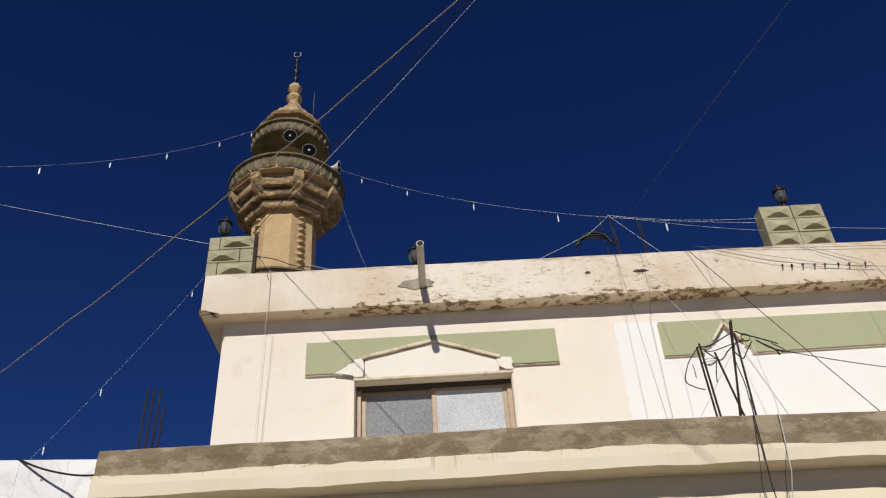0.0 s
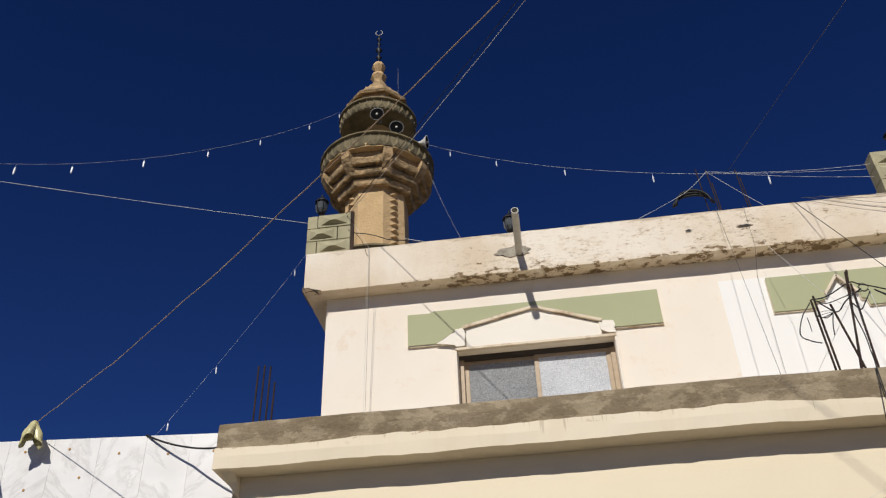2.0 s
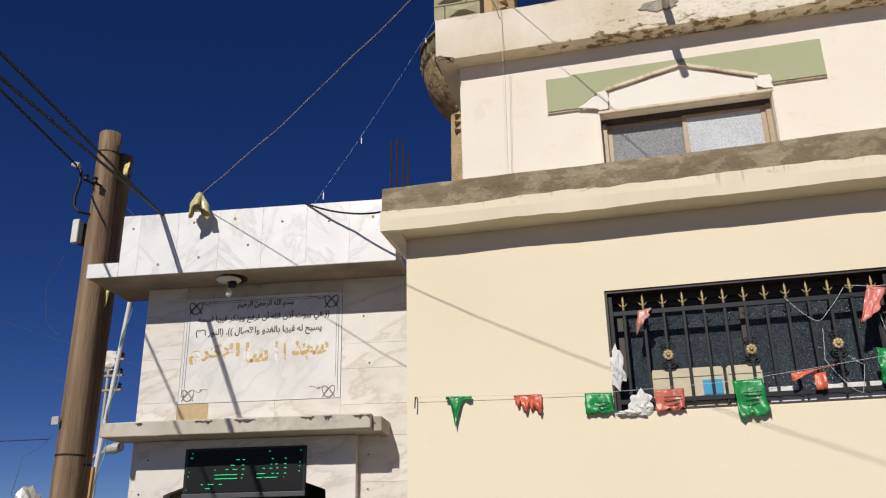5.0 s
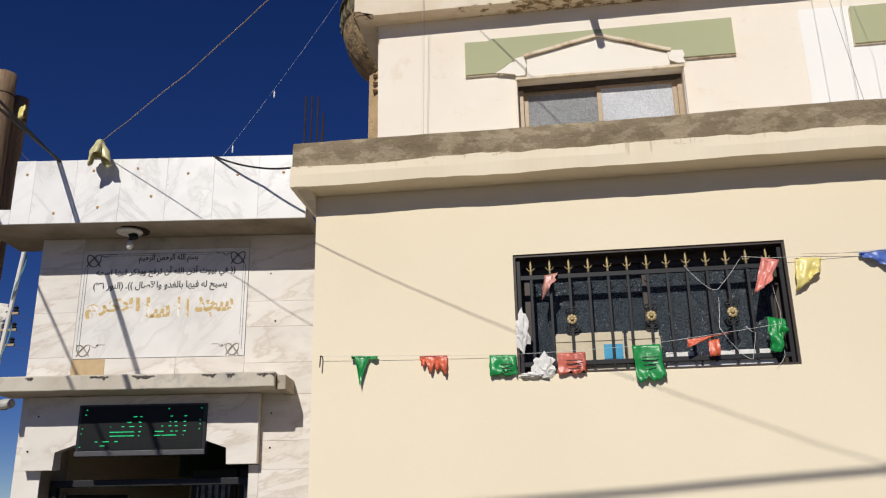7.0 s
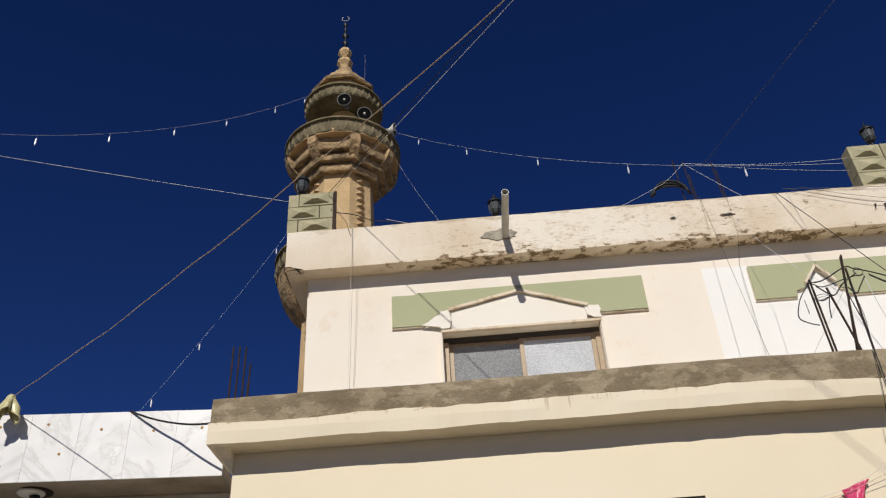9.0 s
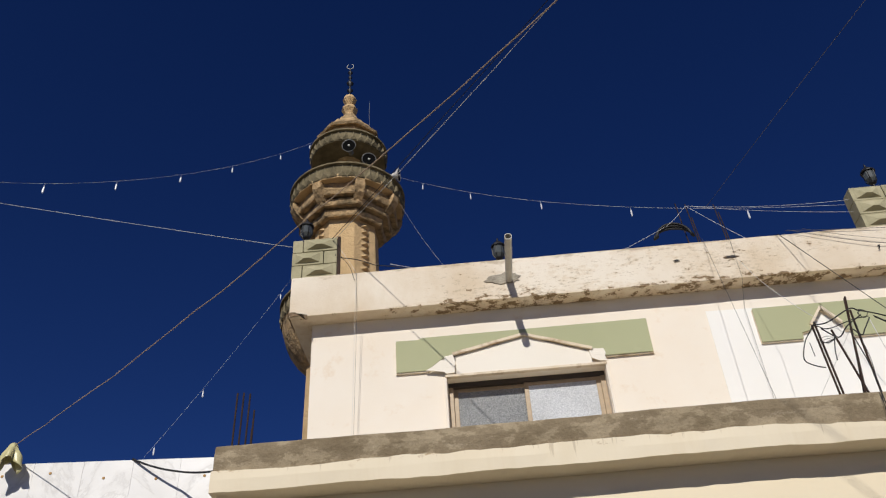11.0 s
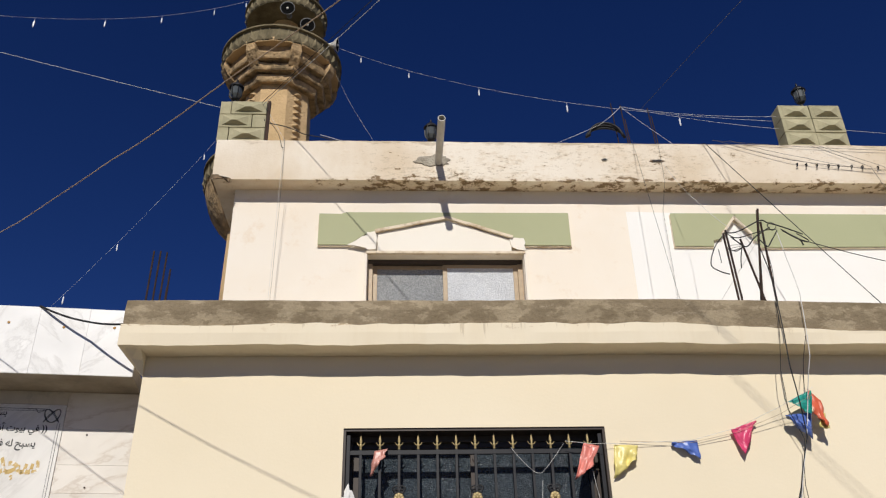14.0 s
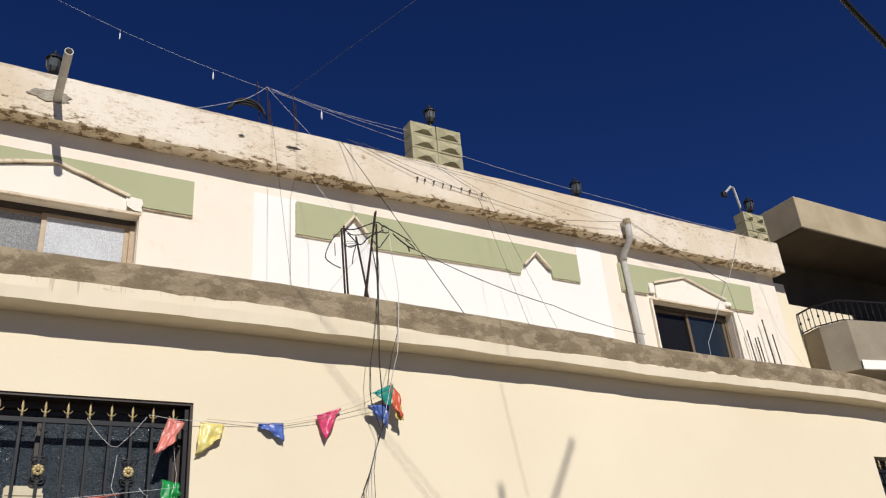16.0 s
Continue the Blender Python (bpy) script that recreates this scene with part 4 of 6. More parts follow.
random.seed(3)
pillar(-2.60, -2.04, 7.91, 7.435, 8.02, 3, "mossy cast stone pillar with a chipped block", [(0.24,), (0.70,), (0.24,)])
pillar(4.27, 5.06, 7.93, 7.445, 8.08, 3, "mossy cast stone pillar with pyramid faced blocks", [(0.5,)])
pillar(10.70, 11.22, 7.95, 7.435, 7.98, 3, "mossy cast stone pillar at the parapet end", [(0.5,), (0.3,)])
t = thing("steel_angle", "grey steel angle bracket beside the pillar with tied wires", "bracket")
part("upright", box(bmesh.new(), -2.035, -2.0, 7.90, 7.93, 7.43, 8.02, 0.002), M_RUST, t)


# ---- lanterns ----
M_LANTERN_GLASS = plain("smoked_glass", (0.10, 0.11, 0.11), 0.1, 0.0, 0.6)


def lantern(x, y, z, h=0.30):
    t = thing("lantern", "black metal post lantern with smoked glass", "lantern", "parapet lanterns", at=Matrix.Translation((x, y, z)))
    k = h / 0.30
    w = 0.68 * k
    part("foot", lathe(bmesh.new(), [(0.05 * w, 0), (0.05 * w, 0.012 * k), (0.018 * w, 0.02 * k), (0.016 * w, 0.06 * k), (0.045 * w, 0.075 * k), (0.05 * w, 0.085 * k)], 12), M_IRON, t)
    part("globe", lathe(bmesh.new(), [(0.04 * w, 0.087 * k), (0.07 * w, 0.12 * k), (0.075 * w, 0.19 * k), (0.06 * w, 0.205 * k)], 8), M_LANTERN_GLASS, t, "smoked glass body")
    for i in range(6):
        a = i * math.pi / 3
        part("rib", tube(bmesh.new(), [(0.045 * w * math.cos(a), 0.045 * w * math.sin(a), 0.085 * k), (0.075 * w * math.cos(a), 0.075 * w * math.sin(a), 0.12 * k), (0.08 * w * math.cos(a), 0.08 * w * math.sin(a), 0.195 * k)], 0.006, 5), M_IRON, t)
    part("cap", lathe(bmesh.new(), [(0.092 * w, 0.197 * k), (0.094 * w, 0.207 * k), (0.06 * w, 0.235 * k), (0.03 * w, 0.255 * k), (0.012 * w, 0.262 * k), (0.014 * w, 0.28 * k), (0.003 * w, 0.30 * k)], 12), M_IRON, t)
    return t


for x, y, z in ((-2.46, 8.02, 8.022), (-0.07, 8.02, 7.434), (4.65, 8.03, 8.082), (7.07, 8.0, 7.434), (11.06, 8.05, 7.982)):
    lantern(x, y, z, 0.43)

# ---- minaret ----
MIN = thing("minaret", "tan stone octagonal minaret with two balconies and loudspeakers", "minaret", at=Matrix.Translation((-3.22, 15.0, 0)))
T8 = math.pi / 8
part("shaft", lathe(bmesh.new(), [(0.86, 0.0), (0.82, 8.0), (0.765, 12.5), (0.745, 13.62)], 8, turn=T8), M_STONE, MIN)
for f in range(8):
    if f % 2 == 0:
        continue
    a = f * math.pi / 4 - math.pi / 2
    bm = bmesh.new()
    for i in range(26):
        z = 13.42 - 0.17 * i
        if z < 9.5:
            break
        r = 0.70 + (13.62 - z) * 0.017
        q = Matrix.Rotation(a + math.pi / 2, 4, "Z")
        vs = [bm.verts.new(q @ Vector(p)) for p in ((-0.11, -r, z), (0.11, -r, z), (0.11, -r, z + 0.07), (-0.11, -r, z + 0.07), (0, -r - 0.07, z + 0.045))]
        for g in ((0, 1, 4), (1, 2, 4), (2, 3, 4), (3, 0, 4)):
            bm.faces.new([vs[k] for k in g])
    tagged(part("studs", bm, M_STONE, MIN, "column of carved stone studs"), kind="stuff")
for r0, r1, z0, z1 in ((0.92, 0.94, 13.58, 13.76), (1.09, 1.11, 13.78, 13.96), (1.25, 1.27, 13.98, 14.14), (1.20, 1.22, 14.15, 14.33)):
    bm = lathe(bmesh.new(), [(r0 - 0.24, z0 + 0.03), (r0 - 0.02, z0), (r0, z0 + 0.03), (r1, z1 - 0.03), (r1 - 0.02, z1), (r1 - 0.24, z1)], 8, turn=T8)
    bmesh.ops.subdivide_edges(bm, edges=[e for e in bm.edges if e.calc_length() > 0.3], cuts=5, use_grid_fill=True)
    for v in bm.verts:
        v.co += Vector((v.co.x, v.co.y, 0)).normalized() * 0.03 * noise.noise(v.co * 5)
    part("corbel_tier", bm, M_GRIME, MIN, "rough grimy stone corbel tier")


for f in range(8):
    q = Matrix.Rotation(T8 + f * math.pi / 4, 4, "Z")
    bm = bmesh.new()
    rings = []
    for r, z, w, h in ((0.90, 13.86, 0.07, 0.05), (1.06, 13.95, 0.10, 0.08), (1.18, 14.08, 0.115, 0.09), (1.27, 14.22, 0.115, 0.08), (1.29, 14.31, 0.10, 0.02)):
        rings.append([tuple(q @ Vector((r + dx, dy * (1 + 0.12 * noise.noise(Vector((f, z * 3, dx)))), z + dz))) for dx, dy, dz in ((0.04, -w, -h), (0.04, w, -h), (-0.03, w, h), (-0.03, -w, h))])
    ring_loft(bm, rings)
    bmesh.ops.recalc_face_normals(bm, faces=bm.faces)
    part("bracket", bm, M_GRIME, MIN, "rough stone corner bracket")


def toothed_ring(radius, z0, z1, teeth):
    ring = part("balcony_ring", lathe(bmesh.new(), [(radius - 0.16, z0), (radius - 0.015, z0), (radius - 0.015, z1), (radius - 0.16, z1)], 40), M_STONE_GREY, MIN, "weathered grey balcony parapet")
    bm = bmesh.new()
    for i in range(teeth):
        q = Matrix.Rotation(2 * math.pi * (i + 0.5) / teeth, 4, "Z")
        w = math.pi * radius / teeth * 0.92
        vs = [bm.verts.new(q @ Vector(p)) for p in ((-w, -radius, z0 + 0.02), (w, -radius, z0 + 0.02), (0, -radius - 0.01, z1 - 0.06), (0, -radius - 0.045, z0 + 0.12))]
        for g in ((0, 1, 3), (1, 2, 3), (2, 0, 3)):
            bm.faces.new([vs[k] for k in g])
    lathe(bm, [(radius - 0.02, z1 - 0.045), (radius + 0.05, z1 - 0.04), (radius + 0.05, z1), (radius - 0.1, z1 + 0.01)], 40)
    tagged(part("tooth_frieze", bm, M_STONE_GREY, ring, "row of carved triangular teeth"), kind="stuff")


part("balcony_floor", lathe(bmesh.new(), [(0.3, 14.30), (1.32, 14.32), (1.32, 14.42), (0.3, 14.44)], 24), M_STONE, MIN)
toothed_ring(1.33, 14.33, 14.74, 40)
toothed_ring(1.37, 11.1, 11.55, 40)
part("flared_corbel", lathe(bmesh.new(), [(0.79, 10.08), (0.90, 10.16), (1.05, 10.32), (1.17, 10.50), (1.26, 10.72), (1.325, 10.95), (1.345, 11.10), (0.6, 11.10)], 32), M_GRIME, MIN, "smooth flared stone corbel")
part("balcony_floor", lathe(bmesh.new(), [(0.5, 11.09), (1.36, 11.1), (1.36, 11.2), (0.5, 11.22)], 24), M_STONE, MIN)
part("core", lathe(bmesh.new(), [(0.26, 14.4), (0.22, 14.6), (0.22, 15.7), (0.34, 15.86), (0.34, 16.3)], 12), M_STONE, MIN)
part("lantern_ceiling", lathe(bmesh.new(), [(0.2, 15.94), (0.80, 15.93), (0.90, 15.88), (0.92, 16.0), (0.2, 16.05)], 24), M_STONE_GREY, MIN)
toothed_ring(0.93, 15.88, 16.22, 32)
part("drum", lathe(bmesh.new(), [(0.70, 15.95), (0.68, 16.66), (0.5, 16.78)], 8, turn=T8), M_STONE, MIN)
part("roof_cone", lathe(bmesh.new(), [(0.56, 16.68), (0.80, 16.62), (0.83, 16.68), (0.68, 16.84), (0.58, 17.02), (0.47, 17.08), (0.38, 17.28), (0.28, 17.36), (0.21, 17.52), (0.14, 17.66)], 8, turn=T8), M_GRIME, MIN, "flared grimy stone cap")
part("stone_bulb", lathe(bmesh.new(), [(0.11, 17.60), (0.15, 17.72), (0.22, 17.84), (0.16, 17.96), (0.08, 18.02), (0.13, 18.10), (0.19, 18.22), (0.13, 18.36), (0.05, 18.44)], 8), M_STONE, MIN)
prof = [(0.03, 18.32)]
for zc, r in ((18.62, 0.085), (18.90, 0.10), (19.14, 0.055), (19.34, 0.07)):
    prof += [(0.022, zc - r), (r, zc), (0.022, zc + r)]
prof += [(0.015, 19.50)]
part("finial", lathe(bmesh.new(), prof, 10), M_IRON, MIN, "dark metal ball finial", True)
bm = bmesh.new()
tube(bm, [(0.095 * math.cos(a), 0, 19.60 + 0.095 * math.sin(a)) for a in [radians(120 + 300 * k / 18) for k in range(19)]], 0.010, 6)
part("crescent", bm, M_PIPE, MIN, "small metal crescent", True)


M_GREYHORN = plain("dull_grey_metal", (0.14, 0.14, 0.135), 0.5)


M_MOUTH = plain("matte_black", (0.006, 0.006, 0.006), 0.95, 0.0, 0.05)


def horn(x, y, z, yaw, pitch, pale):
    t = part("loudspeaker", lathe(bmesh.new(), [(0.02, 0.0), (0.07, 0.02), (0.07, 0.16), (0.04, 0.2), (0.05, 0.25), (0.09, 0.34), (0.19, 0.44), (0.20, 0.45), (0.185, 0.445), (0.08, 0.34), (0.03, 0.28), (0.005, 0.28)], 20), M_WHITE_PAINT if pale else M_GREYHORN, MIN, "grey horn loudspeaker", True)
    t.matrix_basis = Matrix.Translation((x, y, z)) @ Matrix.Rotation(radians(yaw), 4, "Z") @ Matrix.Rotation(radians(90 + pitch), 4, "X") @ Matrix.Scale(0.85, 4)
    part("horn_mouth", lathe(bmesh.new(), [(0.004, 0.425), (0.178, 0.44), (0.178, 0.442), (0.004, 0.428)], 20), M_MOUTH, t, "dark horn mouth")
    part("horn_bulb", lathe(bmesh.new(), [(0.03, 0.425), (0.035, 0.45), (0.02, 0.47), (0.003, 0.475)], 10), M_WHITE_PAINT, t, "pale horn centre")


horn(0.19, -0.68, 15.62, 0, 12, False)
horn(0.60, -0.85, 14.97, 15, 12, False)
horn(0.95, -0.65, 14.82, 85, 5, True)
part("mast", tube(bmesh.new(), [(0.55, -0.2, 16.6), (0.56, -0.2, 17.9)], 0.004, 5), M_GREYHORN, MIN)
for i in range(7):
    a = radians(-165 + 23 * i + 9 * math.sin(i * 5))
    part("ring_light", box(bmesh.new(), 0.92 * math.cos(a) - 0.045, 0.92 * math.cos(a) + 0.045, 0.92 * math.sin(a) - 0.012, 0.92 * math.sin(a) + 0.012, 16.233, 16.255), M_WHITE_PAINT, MIN, "small white light")

# ---- utility poles ----
def wood_pole(name, x, y, h, r, lean, label):
    t = thing(name, label, "pole", "utility poles")
    bm = bmesh.new()
    rings = []
    for i in range(30):
        z = h * i / 29
        rr = r * (1.22 - 0.28 * i / 29)
        rings.append([(x + lean * i / 29 + (rr + 0.006 * noise.noise(Vector((k, z * 2, x)))) * math.cos(2 * math.pi * k / 18), y + (rr + 0.006 * noise.noise(Vector((k, z * 2, x + 9)))) * math.sin(2 * math.pi * k / 18), z) for k in range(18)])
    ring_loft(bm, rings)
    part("timber", bm, M_WOODPOLE, t, smooth=True)
    for z in (h - 0.25, h * 0.42):
        f = z / h
        part("wire_band", lathe(bmesh.new(), [(r * (1.23 - 0.28 * f), z - 0.01), (r * (1.25 - 0.28 * f), z), (r * (1.23 - 0.28 * f), z + 0.01)], 18, (x + lean * f, y)), M_RUST, t, "rusty wire band")
    return t


P1 = wood_pole("utility_pole", -6.13, 7.1, 6.06, 0.122, -0.02, "weathered grey-brown timber utility pole")
wood_pole("utility_pole", -6.28, 7.36, 5.90, 0.108, 0.14, "second timber pole strapped beside the first")
for x, z in ((-6.22, 5.42), (-6.10, 5.37)):
    bolt = part("hook_bolt", tube(bmesh.new(), [(x, 7.02, z), (x, 6.90, z), (x - 0.01, 6.87, z + 0.05)], 0.012, 6), M_RUST, P1)
    part("insulator", lathe(bmesh.new(), [(0.01, z - 0.02), (0.03, z), (0.02, z + 0.03), (0.032, z + 0.05), (0.01, z + 0.07)], 8, (x - 0.005, 6.885)), M_RUBBER, bolt, "small black insulator")
part("bracket_plate", box(bmesh.new(), -6.27, -6.19, 6.93, 6.95, 2.83, 2.91, 0.003), M_PIPE, P1, "small metal plate")
t = thing("junction_box", "white plastic junction box strapped to the pole", "junction box")
part("box_body", box(bmesh.new(), -6.395, -6.315, 6.98, 7.05, 4.75, 5.02, 0.012), M_WHITE_PAINT, t)
part("strap", box(bmesh.new(), -6.315, -6.26, 6.99, 7.07, 4.73, 4.97, 0.004), M_RUBBER, t)

t = thing("light_mast", "thin white mast wound with a string of lights", "mast")
part("mast_tube", tube(bmesh.new(), [(-7.48, 9.0, 0.0), (-7.0, 9.0, 4.75)], 0.026, 8), M_WHITE_PAINT, t)
pts = [(-7.39 + 0.40 * z / 4.7 + 0.025 * math.cos(z * 7), 9.0 + 0.04 * math.sin(z * 7), z) for z in np.linspace(0.2, 4.7, 90)]
part("light_string", tube(bmesh.new(), pts, 0.008, 5), plain("teal_cable", (0.12, 0.28, 0.30), 0.5), t, "teal light string")
t = thing("cloth_post", "white painted post with a torn white cloth tied to it", "post")
part("post", tube(bmesh.new(), [(-7.74, 9.3, 0), (-7.56, 9.3, 4.18)], 0.085, 10), M_WHITE_PAINT, t)
for z in (2.5, 2.9, 3.25):
    f = z / 4.18
    part("strap", lathe(bmesh.new(), [(0.086, z - 0.012), (0.09, z), (0.086, z + 0.012)], 12, (-7.74 + 0.18 * f, 9.3)), M_RUBBER, t, "black strap")
bm = bmesh.new()
gv = [[bm.verts.new((-7.55 + 0.30 * i / 8 + 0.02 * noise.noise(Vector((i, j, 3))), 9.20 + 0.09 * noise.noise(Vector((i * 0.6, j * 0.6, 7))), 4.17 - 0.05 * i / 8 - 0.36 * j / 8 * (1 - 0.45 * i / 8))) for i in range(9)] for j in range(9)]
for j in range(8):
    for i in range(8):
        bm.faces.new((gv[j][i], gv[j][i + 1], gv[j + 1][i + 1], gv[j + 1][i]))
part("cloth", bm, plain("white_cloth", (0.72, 0.69, 0.62), 0.9), t, "torn white cloth", True)
t = thing("wood_plank", "orange-brown plank leaning beside the poles", "plank")
part("board", box(bmesh.new(), -0.10, 0.10, -0.02, 0.02, 0, 2.6, 0.004, Matrix.Translation((-7.13, 8.6, 0)) @ Matrix.Rotation(radians(2), 4, "Y")), surface("orange_wood", (0.55, 0.30, 0.10), (0.42, 0.22, 0.08), 3, 40, 0.4, 0.7, stretch=(4, 4, 0.6)), t)
t = thing("far_pole", "distant pole with crossarms and black insulators", "pole")
part("post", tube(bmesh.new(), [(-11.0, 14.2, 0), (-10.96, 14.2, 5.35)], 0.03, 8), M_PIPE, t)
for z in (4.66, 4.95, 5.27):
    arm = part("crossarm", box(bmesh.new(), -11.1, -10.62, 14.16, 14.2, z, z + 0.045, 0.004), M_TAN_FRAME, t)
    for x in (-10.86, -10.68):
        part("insulator", lathe(bmesh.new(), [(0.012, z + 0.045), (0.055, z + 0.07), (0.03, z + 0.1), (0.055, z + 0.13), (0.01, z + 0.17)], 10, (x, 14.18)), M_RUBBER, arm, "black insulator")
t = thing("street_light", "small grey street light on an arm", "street lamp")
part("arm", tube(bmesh.new(), [(-7.69, 9.35, 2.60), (-7.5, 9.35, 2.82), (-7.33, 9.35, 2.88)], 0.02, 8), M_PIPE, t)
part("head", lathe(bmesh.new(), [(0.01, 0), (0.05, 0.03), (0.07, 0.16), (0.05, 0.26), (0.01, 0.28)], 12), M_PIPE, t).matrix_basis = Matrix.Translation((-7.38, 9.35, 2.88)) @ Matrix.Rotation(radians(82), 4, "Y")
t = thing("foil_bundle", "crumpled silver sheet bundle beside the poles", "bundle")
bm = bmesh.new()
bmesh.ops.create_icosphere(bm, subdivisions=3, radius=0.3)
for v in bm.verts:
    v.co = Vector((v.co.x * 0.6, v.co.y * 0.6, v.co.z * 1.4)) * (1 + 0.35 * noise.noise(v.co * 9))
    v.co += Vector((-7.62, 8.4, 1.95))
part("sheet", bm, plain("silver_sheet", (0.55, 0.53, 0.48), 0.4, 0.3), t)
part("stake", tube(bmesh.new(), [(-7.62, 8.4, 0), (-7.62, 8.4, 1.7)], 0.03, 6), M_RUST, t)

# ---- reinforcing bars ----
def rebar(parent, a, b, r=0.0075):
    bm = tube(bmesh.new(), [a, b], r, 6)
    return part("bar", bm, M_RUST, parent)


t = thing("rebar_stubs", "rusty steel reinforcing bars standing on the annex roof", "rebar")
for x, y, z in ((-3.46, 9.0, 6.55), (-3.38, 9.0, 6.55), (-3.30, 9.0, 6.53), (-3.23, 9.0, 6.30), (-3.27, 9.1, 6.1)):
    rebar(t, (x - 0.02, y, 4.08), (x, y, z), 0.011)
t = thing("rebar_cluster", "rusty starter bars tangled with black cable on the ledge", "rebar")
for (xa, za), (xb, zb), y in (((2.342, 4.36), (2.322, 5.072), 5.93), ((2.379, 4.36), (2.356, 5.116), 5.95), ((2.565, 4.36), (2.457, 5.011), 5.92), ((2.511, 4.36), (2.649, 5.284), 5.90), ((2.515, 4.36), (2.68, 5.326), 5.94), ((2.651, 4.36), (2.672, 5.186), 5.93)):
    rebar(t, (xa, y, za), (xb, y, zb), 0.009)


def tape(pts, r, y, label=""):
    """A smooth loop of cable through (x, z) points."""
    p = [Vector((x, y + 0.012 * math.sin(9 * k), z)) for k, (x, z) in enumerate(pts)]
    p = [2 * p[0] - p[1]] + p + [2 * p[-1] - p[-2]]
    out = []
    for a, b, c, d in zip(p, p[1:], p[2:], p[3:]):
        for k in range(6):
            f = k / 6
            out.append(0.5 * (2 * b + (c - a) * f + (2 * a - 5 * b + 4 * c - d) * f * f + (3 * b - a - 3 * c + d) * f ** 3))
    part("cable_loop", tube(bmesh.new(), out + [p[-2]], 0.7 * r, 6), M_RUBBER, t, label, True)


tape([(2.29, 5.02), (2.20, 4.90), (2.14, 4.74), (2.21, 4.69), (2.28, 4.65)], 0.007, 5.88, "thick looped black cable")
tape([(2.30, 5.04), (2.43, 5.06), (2.63, 5.16), (2.71, 5.15), (2.81, 5.10), (2.99, 5.04)], 0.008, 5.87, "thick looped black cable")
tape([(2.34, 5.04), (2.43, 5.01), (2.64, 5.07), (2.78, 5.10)], 0.006, 5.89)
tape([(2.36, 5.01), (2.45, 4.93), (2.49, 4.92), (2.58, 5.02), (2.71, 5.10)], 0.008, 5.88)
tape([(2.78, 5.08), (2.71, 4.98), (2.66, 4.92), (2.62, 4.99)], 0.008, 5.89)
tape([(2.81, 5.09), (2.90, 5.02), (3.00, 4.96), (3.03, 4.99), (2.93, 5.04)], 0.007, 5.88)
tape([(2.83, 5.09), (2.89, 5.05), (2.96, 4.99), (2.99, 4.95)], 0.010, 5.90)
tape([(2.45, 4.93), (2.42, 4.82), (2.40, 4.72)], 0.007, 5.90)
tape([(2.24, 4.90), (2.245, 4.84), (2.24, 4.77)], 0.005, 5.90)
tape([(2.70, 5.10), (2.72, 5.16), (2.77, 5.12), (2.74, 5.08), (2.69, 5.12), (2.75, 5.15)], 0.004, 5.88)
for k in range(3):
    tape([(2.30, 4.90 - 0.02 * k), (2.37, 4.93 - 0.02 * k), (2.44, 4.91), (2.38, 4.87 + 0.01 * k), (2.31, 4.89)], 0.003, 5.87 + 0.01 * k)
t = thing("rebar_stubs", "rusty starter bars rising from the roof", "rebar", "roof starter bars")
for x, z in ((2.66, 9.33), (2.80, 9.30), (2.84, 9.05), (3.20, 9.25), (3.24, 9.1)):
    rebar(t, (x + 0.12, 9.5, 7.1), (x, 9.5, z), 0.008)
for k in range(3):
    part("cable_loop", tube(bmesh.new(), [(2.50 - (0.24 + 0.02 * k) * math.cos(a), 9.4 + 0.02 * k, 8.66 + (0.23 - 0.03 * k) * math.sin(a)) for a in np.linspace(0, math.pi, 14)], 0.018, 6), M_RUBBER, t, "", True)
t = thing("rebar_stubs", "thin starter bars on the terrace by the window", "rebar")
for x, z in ((10.10, 5.75), (10.24, 5.64), (10.31, 5.66), (10.52, 5.98), (10.68, 5.75)):
    rebar(t, (x + 0.1, 8.0, 4.2), (x, 8.0, z), 0.010)
t = thing("roof_tap", "bent metal pipe with a tap on the roof", "pipe")
part("riser", tube(bmesh.new(), [(11.05, 8.2, 7.4), (11.02, 8.2, 8.2), (10.97, 8.2, 8.62), (10.9, 8.2, 8.64), (10.72, 8.2, 8.48)], 0.022, 8), M_PIPE, t)
part("tap", box(bmesh.new(), 10.62, 10.72, 8.17, 8.23, 8.38, 8.48, 0.01), M_RUBBER, t, "dark tap")

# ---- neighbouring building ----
# Wall and soffit colour set near black to carry the roof slab's shade.
M_HOUSE = surface("roof_shaded_render", (0.09, 0.069, 0.045), (0.055, 0.042, 0.028), 1.0, 25, 0.4, 0.95)
NB = thing("neighbour_house", "unfinished concrete house with deep roof slab and railed balcony", "house")
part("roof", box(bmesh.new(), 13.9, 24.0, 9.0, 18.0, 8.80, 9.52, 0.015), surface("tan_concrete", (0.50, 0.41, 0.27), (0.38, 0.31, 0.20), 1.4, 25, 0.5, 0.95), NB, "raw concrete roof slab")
part("soffit", box(bmesh.new(), 13.91, 23.99, 9.01, 17.99, 8.772, 8.797), M_HOUSE, NB, "soffit with the slab's shade in its colour")
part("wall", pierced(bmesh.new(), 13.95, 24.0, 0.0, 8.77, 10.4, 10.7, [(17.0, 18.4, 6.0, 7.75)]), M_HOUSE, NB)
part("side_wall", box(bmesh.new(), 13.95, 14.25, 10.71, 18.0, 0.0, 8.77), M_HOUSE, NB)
# Cream strip marks the sunlit wall below that painted shade line.
part("sunlit_strip", box(bmesh.new(), 13.96, 16.9, 10.38, 10.397, 6.2, 7.75), M_CREAM, NB, "cream lower wall where no roof shade is painted")
